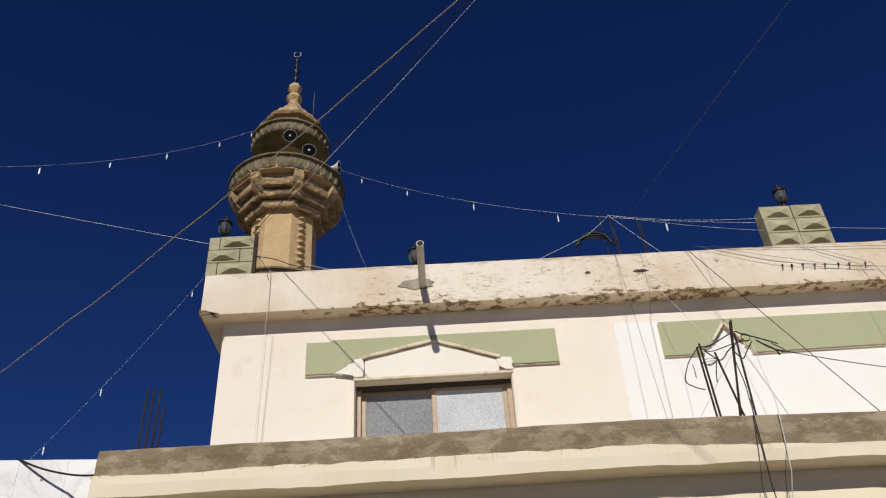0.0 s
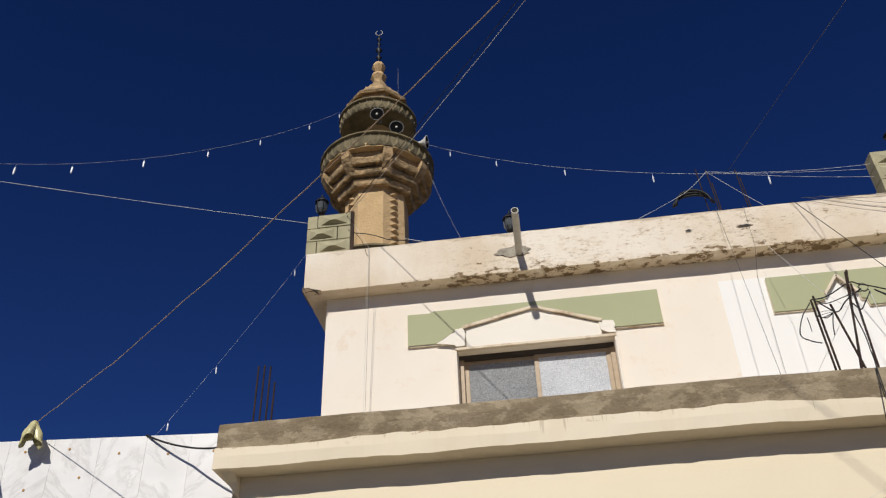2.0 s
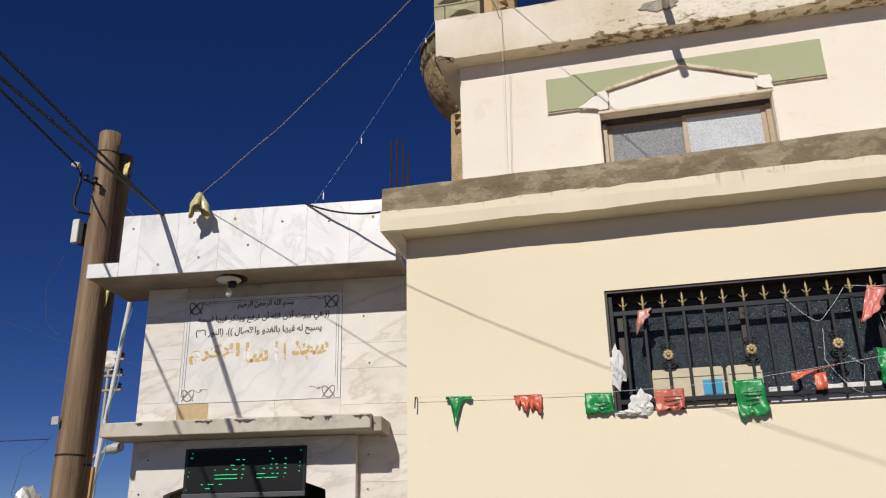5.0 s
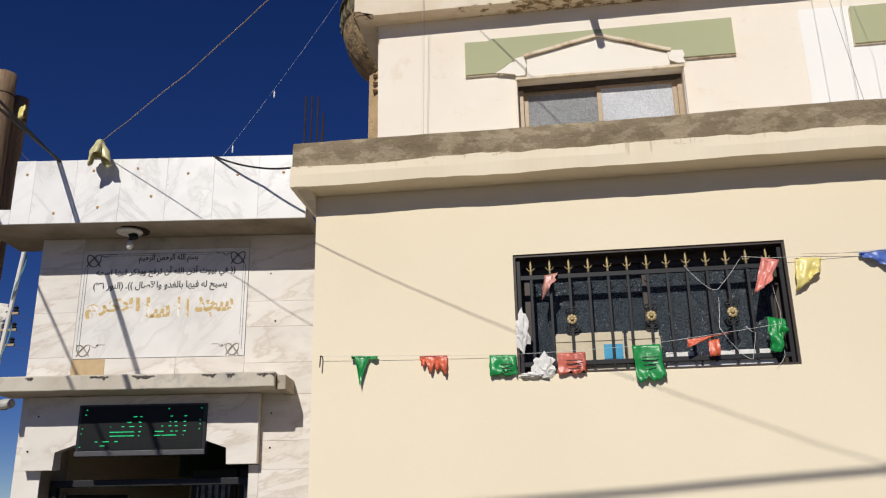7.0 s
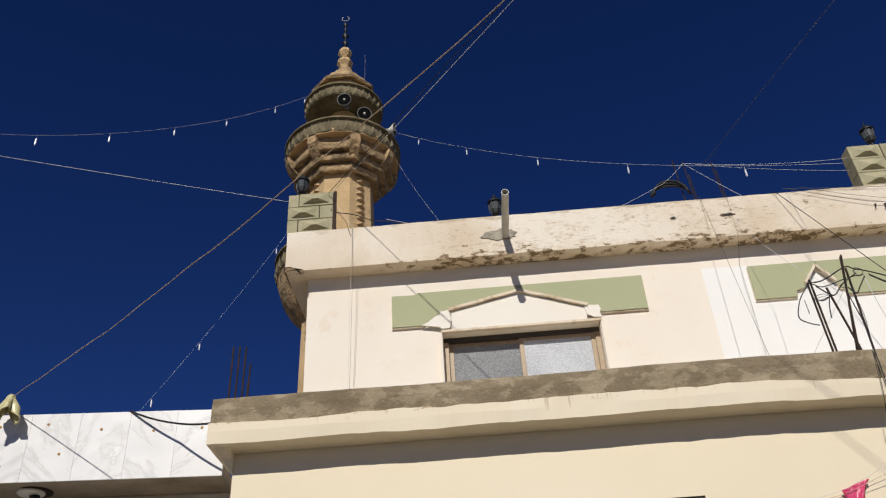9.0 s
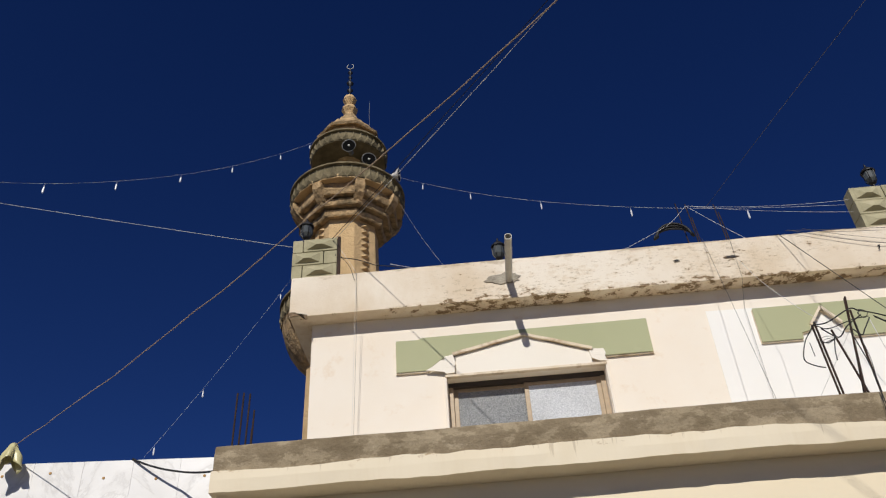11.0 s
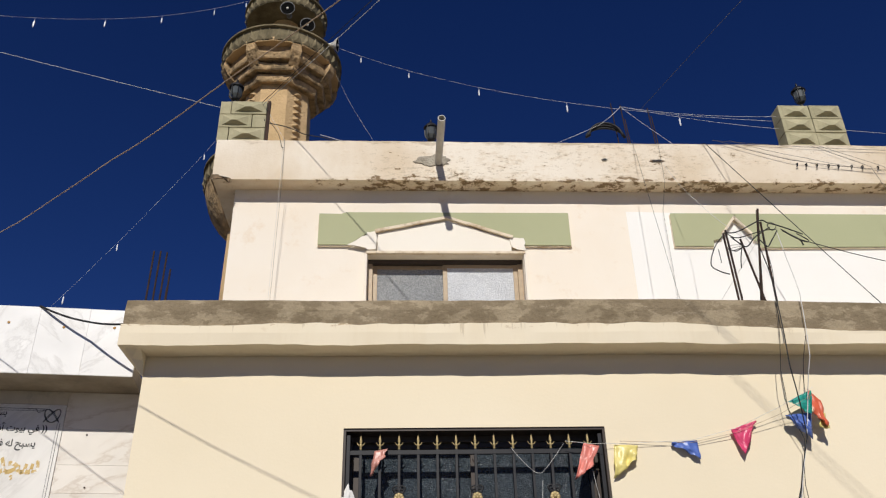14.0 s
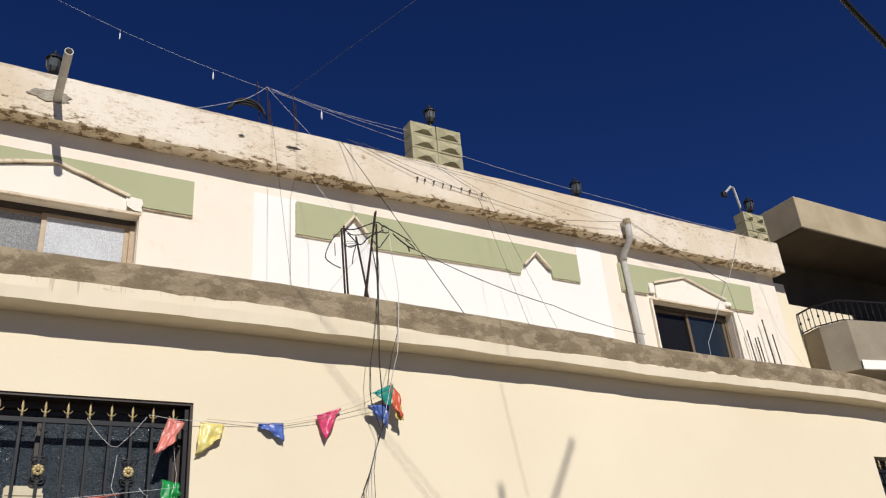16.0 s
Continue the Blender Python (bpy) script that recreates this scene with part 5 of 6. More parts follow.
win = part("window", box(bmesh.new(), 17.0, 18.4, 10.55, 10.6, 6.0, 7.75), M_DARKGLASS, NB, "dark window opening")
part("frame", pierced(bmesh.new(), 17.0, 18.4, 6.0, 7.75, 10.5, 10.55, [(17.07, 17.68, 6.05, 7.68), (17.73, 18.33, 6.05, 7.68)]), M_DARK_FRAME, win)
PLAN = [(14.93, 10.39), (14.83, 9.90), (15.07, 9.40), (16.27, 9.17), (20.0, 8.5)]


def along(plan, z0, z1, out, thick):
    """A low wall along a plan line."""
    bm = bmesh.new()
    ring_loft(bm, [[(x, y - out, z0), (x, y - out, z1), (x + 0.05, y - out + thick, z1), (x + 0.05, y - out + thick, z0)] for x, y in plan])
    bmesh.ops.recalc_face_normals(bm, faces=bm.faces)
    return bm


BAL = part("balcony", along(PLAN, 6.02, 7.06, 0.0, 0.14), M_CONCRETE, NB, "bare concrete balcony parapet")
bm = bmesh.new()
lo = [bm.verts.new((x + 0.06, y + 0.15, 6.06)) for x, y in PLAN] + [bm.verts.new((20.0, 10.39, 6.06))]
hi = [bm.verts.new((v.co.x, v.co.y, 6.2)) for v in lo]
bm.faces.new(lo[::-1])
bm.faces.new(hi)
for k in range(len(lo)):
    bm.faces.new((lo[k], lo[(k + 1) % len(lo)], hi[(k + 1) % len(lo)], hi[k]))
part("balcony_floor", bm, M_CONCRETE, BAL)
part("base_moulding", along([(15.07, 9.40), (16.27, 9.17), (20.0, 8.5)], 6.0, 6.19, 0.05, 0.045), M_WHITE, BAL, "white painted base moulding")
RAIL = [(x, y + 0.07) for x, y in PLAN]
part("handrail", tube(bmesh.new(), [(x, y, 7.52) for x, y in RAIL], 0.022, 8), M_IRON, BAL, "dark metal handrail")
part("lower_rail", tube(bmesh.new(), [(x, y, 7.09) for x, y in RAIL], 0.014, 6), M_IRON, BAL)
for (xa, ya), (xb, yb), k in zip(RAIL, RAIL[1:], (4, 5, 7, 22)):
    for i in range(k):
        f = i / k
        x, y = xa + (xb - xa) * f, ya + (yb - ya) * f
        bar = part("baluster", tube(bmesh.new(), [(x, y, 7.06), (x, y, 7.51)], 0.010, 5), M_IRON, BAL)
        if i % 2:
            part("knob", lathe(bmesh.new(), [(0.008, 7.26), (0.028, 7.30), (0.008, 7.34)], 6, (x, y)), M_IRON, bar)
part("corner_post", box(bmesh.new(), 14.0, 14.5, 10.2, 10.375, 0.0, 8.1, 0.01), M_CREAM, NB, "cream painted corner post")
part("white_rod", tube(bmesh.new(), [(13.88, 9.9, 9.13), (13.2, 9.9, 9.05)], 0.018, 6), M_WHITE_PAINT, NB)


# ---- cables and strings ----
M_ROPE = surface("brown_rope", (0.52, 0.39, 0.28), (0.38, 0.28, 0.19), 12, 120, 0.5, 0.9)
M_CORD = plain("white_cord", (0.68, 0.67, 0.64), 0.6)
M_GREYCABLE = plain("grey_cable", (0.10, 0.095, 0.09), 0.6)
M_TUBE = plain("icicle_plastic", (0.75, 0.76, 0.78), 0.3)


def run(pts, sag=0.0, steps=22):
    """Points along a line through pts, each span hanging by sag."""
    out = []
    pts = [Vector(p) for p in pts]
    for a, b in zip(pts, pts[1:]):
        for i in range(steps):
            f = i / steps
            out.append(a.lerp(b, f) - Vector((0, 0, sag * 4 * f * (1 - f))))
    return out + [pts[-1]]


def cable(label, pts, r, mat, sag=0.0, name="cable", group="overhead and wall cables", kink=0.0):
    line = run(pts, sag)
    if kink:
        line = [p + Vector((kink * noise.noise(p * 3.1), kink * noise.noise(p * 2.7 + Vector((9, 0, 0))), kink * noise.noise(p * 3.7 + Vector((0, 9, 0))))) if 0 < i < len(line) - 1 else p for i, p in enumerate(line)]
    return tagged(part(name, tube(bmesh.new(), line, 0.42 * r, 6), mat, smooth=True), label, "cable", group)


def lights(label, pts, sag, bulbs, r=0.0022, drop=0.12):
    t = thing("light_string", label, "string lights", "icicle light strings")
    line = run(pts, sag, 60)
    part("wire", tube(bmesh.new(), line, r, 5), M_CORD, t, smooth=True)
    for f in bulbs:
        p = line[int(f * (len(line) - 1))]
        lead = part("lead", tube(bmesh.new(), [p, p - Vector((0, 0, drop * 0.5))], r * 0.8, 4), M_CORD, t)
        part("bulb", lathe(bmesh.new(), [(0.004, -drop * 1.6), (drop * 0.11, -drop * 1.4), (drop * 0.11, -drop * 0.7), (0.004, -drop * 0.45)], 7, (0, 0)), M_TUBE, lead, "clear icicle bulb").matrix_basis = Matrix.Translation(p)
    return t


FW = lambda u, y, z: F @ Vector((u, y, z))
def slung(start, way, slope, curve, length):
    """Points of a slack line that leaves start in the direction way (radians) at a slope."""
    return [Vector(start) + Vector((math.cos(way) * r, math.sin(way) * r, slope * r + curve * r * r)) for r in np.linspace(0, length, 9)]


RAG = Vector((-4.35, 6.09, 4.68))
cable("frayed brown rope strung from the canopy over the street", slung(RAG, -0.70, -0.05, 0.0158, 13.0), 0.0085, M_ROPE, 0.0, kink=0.006)
B = Vector((-2.08, 7.93, 7.98))
cable("white overhead cable tied at the corner pillar", slung((-2.10, 7.918, 7.968), -0.9942, -0.2081, 0.0059, 15.0), 0.008, M_CORD)
cable("black overhead cable tied at the corner pillar", slung((-2.10, 7.88, 7.977), -0.997, -0.186, 0.0024, 15.0), 0.009, M_RUBBER)
cable("thin white wire running off from the corner pillar", slung((-2.6, 7.95, 7.95), 3.2448, 0.2145, 0.0024, 9.0), 0.007, M_CORD)
lights("white icicle light string slung from the minaret", [(-4.12, 14.8, 16.60), (-6.34, 9.0, 10.4), (-8.2, 4.5, 7.6)], 0.28, (0.015, 0.10, 0.232, 0.338, 0.448, 0.55, 0.64))
lights("white icicle light string from minaret to roof pillar", [(-1.95, 14.6, 14.98), (4.3, 8.2, 8.03)], 0.38, (0.108, 0.268, 0.467, 0.672, 0.88))
lights("thin icicle light string from the roof corner to the canopy", [(-2.57, 7.88, 7.44), FW(-0.73, -0.3, 4.215)], 0.05, (0.10, 0.66, 0.93), 0.0007, 0.06)
MAST = Vector((2.80, 9.5, 9.27))
cable("white wire from the roof bars to the pillar", [MAST, (4.3, 8.0, 7.95)], 0.0055, M_CORD, 0.06)
cable("white wire from the roof bars to the pillar", [MAST, (4.32, 8.0, 7.75)], 0.0045, M_CORD, 0.04)
cable("white wire from the roof bars along the parapet", [MAST, (2.3, 9.0, 8.55), (0.9, 8.3, 7.45)], 0.007, M_CORD, 0.02)
cable("white wire from the roof bars along the parapet", [MAST, (3.25, 8.25, 7.45)], 0.006, M_CORD, 0.02)
cable("thin dark wire high over the roof", slung((3.06, 9.5, 9.18), -1.5205, -0.3088, -0.002, 13.0), 0.007, M_GREYCABLE)
cable("white wire running behind the parapet lanterns", [(5.06, 8.0, 7.75), (8.0, 8.0, 7.6), (10.5, 8.0, 7.55)], 0.005, M_CORD, 0.03)
cable("thin wire from the minaret balcony to the roof", [(-1.95, 14.8, 14.35), (-0.6, 8.3, 7.44)], 0.0032, M_CORD, 0.1)
cable("twisted black and white cable along the parapet top", [(-2.06, 7.9, 7.75), (-1.6, 8.0, 7.62), (-1.0, 8.1, 7.55)], 0.014, M_RUBBER, 0.0, kink=0.04)
cable("white cable along the parapet top", [(-1.4, 8.0, 7.60), (-0.6, 8.2, 7.47), (0.0, 8.2, 7.44)], 0.008, M_CORD)
cable("thin cable hanging down the upper wall", [B, (-1.79, 7.83, 7.40), (-1.80, 7.84, 6.85), (-1.85, 7.95, 4.39)], 0.0042, M_CORD)
cable("thin cable hanging down the upper wall", [(-1.79, 7.85, 7.40), (-1.78, 7.85, 6.85), (-1.835, 7.98, 4.6)], 0.0035, M_GREYCABLE)
cable("thin black cable looped from the corner bracket", [B, (-1.98, 7.88, 7.72), (-1.86, 7.84, 7.45), (-1.80, 7.85, 7.30)], 0.008, M_RUBBER, kink=0.03)

cable("thick black cable slanting from parapet to ledge", [(3.18, 7.9, 7.44), (3.2, 7.83, 7.40), (4.2, 7.0, 4.95), (4.42, 6.8, 4.39)], 0.010, M_RUBBER)
cable("thin grey cable hanging before the upper wall", [(2.33, 7.86, 7.45), (2.25, 7.0, 4.97), (2.22, 6.8, 4.39)], 0.005, M_GREYCABLE)
cable("thin grey cable down the upper wall", [(2.64, 7.86, 7.43), (2.64, 7.86, 6.87), (2.63, 8.05, 6.6), (2.63, 8.05, 4.3)], 0.004, M_GREYCABLE)
cable("frayed white cord above the starter bars", [(2.66, 7.84, 7.1), (2.80, 7.5, 6.4), (2.62, 6.0, 5.0)], 0.005, M_CORD, 0.04)
cable("white cord tied to the starter bars", [(2.64, 5.9, 5.05), (2.2, 6.2, 4.42)], 0.005, M_CORD)
cable("black cable slung from the starter bars to the downpipe", [(2.92, 5.88, 5.0), (5.4, 6.9, 5.12), (7.85, 7.96, 5.42)], 0.009, M_RUBBER, 0.05)
cable("thick black cable hanging over the ledge down the cream wall", [(2.60, 5.9, 5.0), (2.593, 5.85, 4.74), (2.565, 5.745, 4.42), (2.551, 5.735, 4.22), (2.539, 5.740, 3.82), (2.58, 5.800, 3.50), (2.61, 5.87, 3.30), (2.53, 5.92, 2.99), (2.45, 5.94, 2.80), (2.42, 5.95, 2.0)], 0.011, M_RUBBER, kink=0.012)
cable("black cable hanging over the ledge down the cream wall", [(2.66, 5.9, 5.05), (2.60, 5.800, 4.60), (2.56, 5.732, 4.40), (2.50, 5.735, 4.0), (2.483, 5.800, 3.79), (2.495, 5.85, 3.50), (2.59, 5.88, 3.28), (2.54, 5.92, 2.95), (2.52, 5.95, 2.0)], 0.006, M_RUBBER, kink=0.012)
cable("thin white cord hanging over the ledge down the cream wall", [(2.78, 5.9, 5.08), (2.781, 5.85, 4.77), (2.76, 5.740, 4.42), (2.745, 5.732, 4.25), (2.714, 5.740, 3.88), (2.688, 5.85, 3.64), (2.60, 5.88, 3.25), (2.49, 5.93, 2.85), (2.46, 5.95, 2.0)], 0.008, M_CORD, kink=0.008)
cable("thin black cord beside the white cord", [(2.72, 5.740, 4.05), (2.665, 5.760, 3.86), (2.655, 5.85, 3.62)], 0.006, M_RUBBER)
cable("slack cable looping along the parapet face", [(3.35, 7.84, 7.45), (4.2, 7.83, 7.17), (5.2, 7.83, 7.05), (6.5, 7.82, 6.93), (7.72, 7.75, 7.10)], 0.007, M_GREYCABLE, 0.012)
cable("straight cable along the parapet face", [(3.3, 7.85, 7.46), (5.5, 7.84, 7.33), (7.74, 7.76, 7.13)], 0.006, M_GREYCABLE, 0.02)
cable("thin cable along the parapet face", [(3.5, 7.84, 7.46), (4.4, 7.83, 7.20), (5.3, 7.83, 7.02)], 0.005, M_GREYCABLE, 0.02)
for x in (4.27, 4.38, 4.51, 4.65, 4.77, 4.93, 5.06, 5.25):
    z = 7.12 - 0.03 * (x - 4.2)
    tagged(part("cable_clip", tube(bmesh.new(), [(x, 7.872, z + 0.018), (x + 0.004, 7.842, z + 0.014), (x, 7.838, z - 0.012), (x - 0.016, 7.845, z - 0.036)], 0.007, 5), M_RUBBER), "black cable clip on the parapet face", "clip", "parapet cable clips")
for dx in (0.0, 0.42):
    cable("grey cable dropping from the pillar to the terrace", [(4.40 + 0.2 * dx, 7.86, 7.45), (5.14 + 0.4 * dx, 7.82, 7.08), (5.3 + dx, 7.25, 4.95), (5.32 + dx, 7.1, 4.39)], 0.005, M_GREYCABLE)
cable("grey cable dropping to the terrace", [(5.2, 7.82, 7.05), (5.62, 7.9, 6.2), (6.1, 7.9, 4.4)], 0.004, M_CORD)
cable("dark cable from the downpipe to the window head", [(7.8, 7.75, 7.1), (9.7, 7.84, 6.43), (10.05, 8.0, 5.5), (10.1, 8.0, 4.3)], 0.008, M_GREYCABLE, 0.02)
cable("dark cable from the downpipe to the window head", [(7.82, 7.75, 7.05), (9.68, 7.86, 6.45)], 0.006, M_GREYCABLE, -0.03)
cable("white cable tied across the window head", [(10.3, 7.86, 7.43), (9.98, 7.84, 6.85), (9.7, 7.83, 6.43), (9.5, 7.9, 6.1), (9.16, 8.0, 5.45), (9.1, 8.0, 4.4)], 0.008, M_CORD, 0.01)
cable("thin white cable down the wall end", [(10.42, 7.85, 7.43), (10.62, 7.9, 6.3), (10.9, 8.0, 4.3)], 0.005, M_CORD)
cable("thin white cable down the wall end", [(10.3, 7.85, 7.43), (10.9, 8.02, 5.8), (12.2, 8.1, 4.4)], 0.005, M_CORD, 0.05)
cable("thick black overhead cable crossing the street", [(-9.45, -0.91, 6.31), (0.29, 1.16, 5.33), (13.9, 4.05, 3.97)], 0.046, M_RUBBER, kink=0.02)
wood_pole("utility_pole", 13.97, 4.07, 4.3, 0.11, 0.0, "short timber pole carrying the overhead cable")
# Unseen post and stay, added behind the camera to cast two wall shadows.
t = thing("shadow_post", "unseen post and leaning stay placed to cast the wall's shadows", "post")
part("post", tube(bmesh.new(), [(2.905, -1.60, 0.0), (2.905, -1.60, 8.5)], 0.022, 8), M_PIPE, t)
part("stay", tube(bmesh.new(), [(-1.32, -1.56, 0.0), (3.775, -1.56, 8.9)], 0.02, 8), M_PIPE, t)
C = Vector((-4.828, 6.31, 4.583))
cable("thick black service cable to the canopy", [C, (-4.22, 3.0, 4.60), (-3.70, 0.0, 4.58), (-2.1, -9.0, 4.5)], 0.026, M_RUBBER)
cable("thick black service cable to the canopy", [C + Vector((0.02, 0.02, 0)), (-4.06, 3.0, 4.27), (-3.43, 0.0, 3.98), (-1.5, -9.0, 3.3)], 0.026, M_RUBBER)
CLAMP = Vector((-6.38, 6.9, 5.62))
cable("thick black service cable to the pole", [CLAMP, (-4.99, 3.45, 5.034), (-3.60, 0.0, 4.448), (-0.6, -7.5, 3.4)], 0.03, M_RUBBER)
cable("black cable loop on the pole", [(-6.38, 6.9, 5.61), (-6.31, 6.9, 5.54), (-6.305, 6.9, 5.40), (-6.345, 6.9, 5.23), (-6.335, 6.9, 5.13), (-6.28, 6.91, 5.065), (-6.20, 6.99, 5.06)], 0.04, M_RUBBER, 0.0)
tagged(part("cable_clamp", box(bmesh.new(), -6.43, -6.33, 6.87, 6.93, 5.59, 5.65, 0.012, Matrix.Translation((-6.38, 6.9, 5.62)) @ Matrix.Rotation(radians(22), 4, "Y") @ Matrix.Translation((6.38, -6.9, -5.62))), M_PIPE), "grey cable clamp on the overhead cable", "clamp")
cable("thin dark cable from pole to canopy", [(-6.06, 7.36, 5.3), C + Vector((0.0, 0.3, -0.02))], 0.008, M_GREYCABLE, 0.1)
for k, z in enumerate((0, 0.35, 0.75)):
    cable("thin distant power line", [(-40, 36, 16 - 1.6 * k), (-14.25, 20.0, 6.57 - 0.4 * k), (-9.0, 16.0, 4.9 - 0.3 * k)], 0.012, M_GREYCABLE, 0.1)
cable("black cable tied to the pole", [(-9.5, 6.4, 2.75), (-6.3, 6.97, 2.70)], 0.011, M_RUBBER, 0.03)
cable("thin loose wire curling at the pole", [(-6.26, 6.95, 2.72), (-6.55, 6.95, 2.55), (-6.62, 6.95, 2.2), (-6.4, 6.95, 1.95)], 0.005, M_GREYCABLE, 0.03)
cable("thin loose wire curling at the pole", [(-6.45, 6.99, 4.6), (-6.62, 7.0, 4.3), (-6.55, 7.0, 3.9), (-6.36, 7.0, 3.75)], 0.005, M_GREYCABLE, 0.02)
cable("tan cable running down the pole", [(-6.05, 7.22, 4.4), (-6.07, 7.22, 3.6), (-6.04, 7.22, 2.4), (-6.05, 7.22, 0.3)], 0.012, M_ROPE, 0.0, kink=0.03)
cable("black cable slung from the canopy to the cream ledge", [FW(-0.80, -0.28, 4.222), FW(-0.74, -0.395, 4.217), (-3.0, 6.24, 4.40), (-2.57, 6.04, 4.29)], 0.022, M_RUBBER, 0.015)

# rag on the rope, at the canopy
def cloth(name, label, category, mat, corner, width, height, cols=10, rows=10, shape=None, fold=0.02, seed=0.0, drift=(0, 0), m=None, group=""):
    """A hanging piece of thin cloth; shape(u) gives the length at u across, 0 to 1."""
    bm = bmesh.new()
    a, b = Vector(corner), Vector(corner) + Vector(width)
    gv = []
    for j in range(rows + 1):
        row = []
        for i in range(cols + 1):
            u, v = i / cols, j / rows
            ln = height * (shape(u) if shape else 1.0)
            p = a.lerp(b, u) + Vector((drift[0] * v + 0.5 * fold * v * noise.noise(Vector((u * 3, v * 3, seed + 4))), drift[1] * v + fold * (0.3 + v) * noise.noise(Vector((u * 4 + seed, v * 2.2, seed))) - fold * 0.4 * v, -ln * v))
            row.append(bm.verts.new(p))
        gv.append(row)
    for j in range(rows):
        for i in range(cols):
            bm.faces.new((gv[j][i], gv[j][i + 1], gv[j + 1][i + 1], gv[j + 1][i]))
    ob = part(name, bm, mat, smooth=True)
    sol = ob.modifiers.new("thickness", "SOLIDIFY")
    sol.thickness = 0.0015
    return tagged(ob, label, category, group)


def sheen(name, col):
    m, n, l, p = shader(name, 0.35, 0.0, 0.5)
    t = texture(n, l, 25.0, 4)
    l.new(ramp(n, l, t.outputs["Fac"], [(0.3, tuple(0.8 * v for v in col)), (0.7, col)]), p.inputs["Base Color"])
    relief(n, l, p, t.outputs["Fac"], 0.5, 0.008)
    return m


M_FG, M_FO, M_FR, M_FY, M_FB, M_FP, M_FT = (sheen(*a) for a in (("green_plastic", (0.012, 0.27, 0.06)), ("orange_plastic", (0.66, 0.13, 0.06)), ("red_plastic", (0.60, 0.14, 0.09)), ("yellow_satin", (0.78, 0.66, 0.22)), ("blue_satin", (0.09, 0.16, 0.48)), ("pink_satin", (0.68, 0.06, 0.16)), ("teal_satin", (0.02, 0.30, 0.24))))
M_PAPER = plain("white_paper", (0.78, 0.76, 0.72), 0.9)
rings = []
for k in range(13):
    v = k / 12
    ring = []
    for i in range(36):
        a = 2 * math.pi * i / 36
        r = 0.010 + 0.085 * v ** 0.7 * (1 + 0.38 * math.sin(3 * a + 0.6) * v + 0.3 * math.sin(5 * a + 2.0 * v) * v + 0.25 * noise.noise(Vector((math.cos(a) * 2, math.sin(a) * 2, v * 4))))
        drop = 0.20 * v * (1 + 0.28 * math.sin(2 * a + 0.4) * v) - 0.02 * math.sin(v * math.pi)
        ring.append(RAG + Vector((-0.012 + r * math.cos(a) * 0.85, r * math.sin(a) * 0.8, 0.02 - drop)))
    rings.append(ring)
bm = bmesh.new()
ring_loft(bm, rings, caps=False)
bag = tagged(part("plastic_bag", bm, sheen("faded_yellow_plastic", (0.62, 0.57, 0.30)), smooth=True), "crumpled faded yellow plastic bag tied on the rope", "bag")
bag.modifiers.new("thickness", "SOLIDIFY").thickness = 0.003
cloth("rag", "yellow rag hanging between the poles", "rag", M_FY, (-6.03, 7.2, 4.45), (0.1, 0, 0), 0.42, 5, 8, lambda u: 0.6 + 0.4 * u, 0.06, 3.0, (-0.1, 0))
cloth("rag", "yellow rag caught on the second pole", "rag", M_FY, (-6.02, 7.22, 5.72), (0.07, 0, 0.03), 0.16, 5, 6, None, 0.05, 6.0)

# bunting across the barred window
YB = 5.975
cable("thin white bunting cord across the barred window", [(-2.31, 5.955, 2.705), (-0.86, YB, 2.66), (0.0, YB, 2.685), (1.02, YB, 2.80)], 0.0035, M_CORD, 0.004)
tagged(part("nail", tube(bmesh.new(), [(-2.31, 6.0, 2.705), (-2.31, 5.95, 2.705), (-2.315, 5.95, 2.62)], 0.005, 5), M_RUST), "rusty nail in the cream wall holding the cord", "nail")
torn = lambda u: max(0.10, 1.0 - 3.2 * abs(u - 0.38)) if 0.15 < u < 0.8 else 0.12
cloth("bunting_flag", "torn green plastic bunting flag", "flag", M_FG, (-2.08, YB, 2.70), (0.20, 0, -0.008), 0.24, 16, 8, torn, 0.03, 1.0, group="bunting flags")
torn2 = lambda u: (0.25, 0.55, 0.35, 0.7, 0.9, 0.5, 0.75, 0.6, 0.8, 1.0, 0.75)[int(u * 10)]
cloth("bunting_flag", "torn orange plastic bunting flag", "flag", M_FO, (-1.565, YB, 2.675), (0.205, 0, 0.0), 0.15, 20, 8, torn2, 0.03, 2.0, group="bunting flags")
rag = lambda u: 0.9 + 0.1 * math.sin(u * 19) * math.cos(u * 7)
FL = []
FL.append(cloth("bunting_flag", "green plastic bunting flag with dark print", "flag", M_FG, (-1.05, YB, 2.66), (0.195, 0, -0.006), 0.165, 12, 10, rag, 0.03, 3.0, group="bunting flags"))
FL.append(cloth("bunting_flag", "red plastic bunting flag with dark print", "flag", M_FR, (-0.56, YB, 2.655), (0.20, 0, 0.0), 0.165, 12, 10, rag, 0.025, 4.0, group="bunting flags"))
FL.append(cloth("bunting_flag", "large green plastic bunting flag with dark print", "flag", M_FG, (-0.03, YB, 2.685), (0.20, 0, 0.005), 0.275, 12, 12, rag, 0.035, 5.0, (0.02, 0), group="bunting flags"))
M_INK = plain("dark_print", (0.015, 0.02, 0.015), 0.6)
for f, x, z, w in ((FL[0], -0.97, 2.55, 0.09), (FL[1], -0.50, 2.56, 0.12), (FL[2], 0.03, 2.56, 0.12)):
    for k in range(3):
        bar = part("print_bar", box(bmesh.new(), x + 0.01 * k, x + w - 0.012 * k, YB - 0.034, YB - 0.032, z + 0.03 - 0.03 * k, z + 0.037 - 0.03 * k), M_INK, f, "dark printed line")
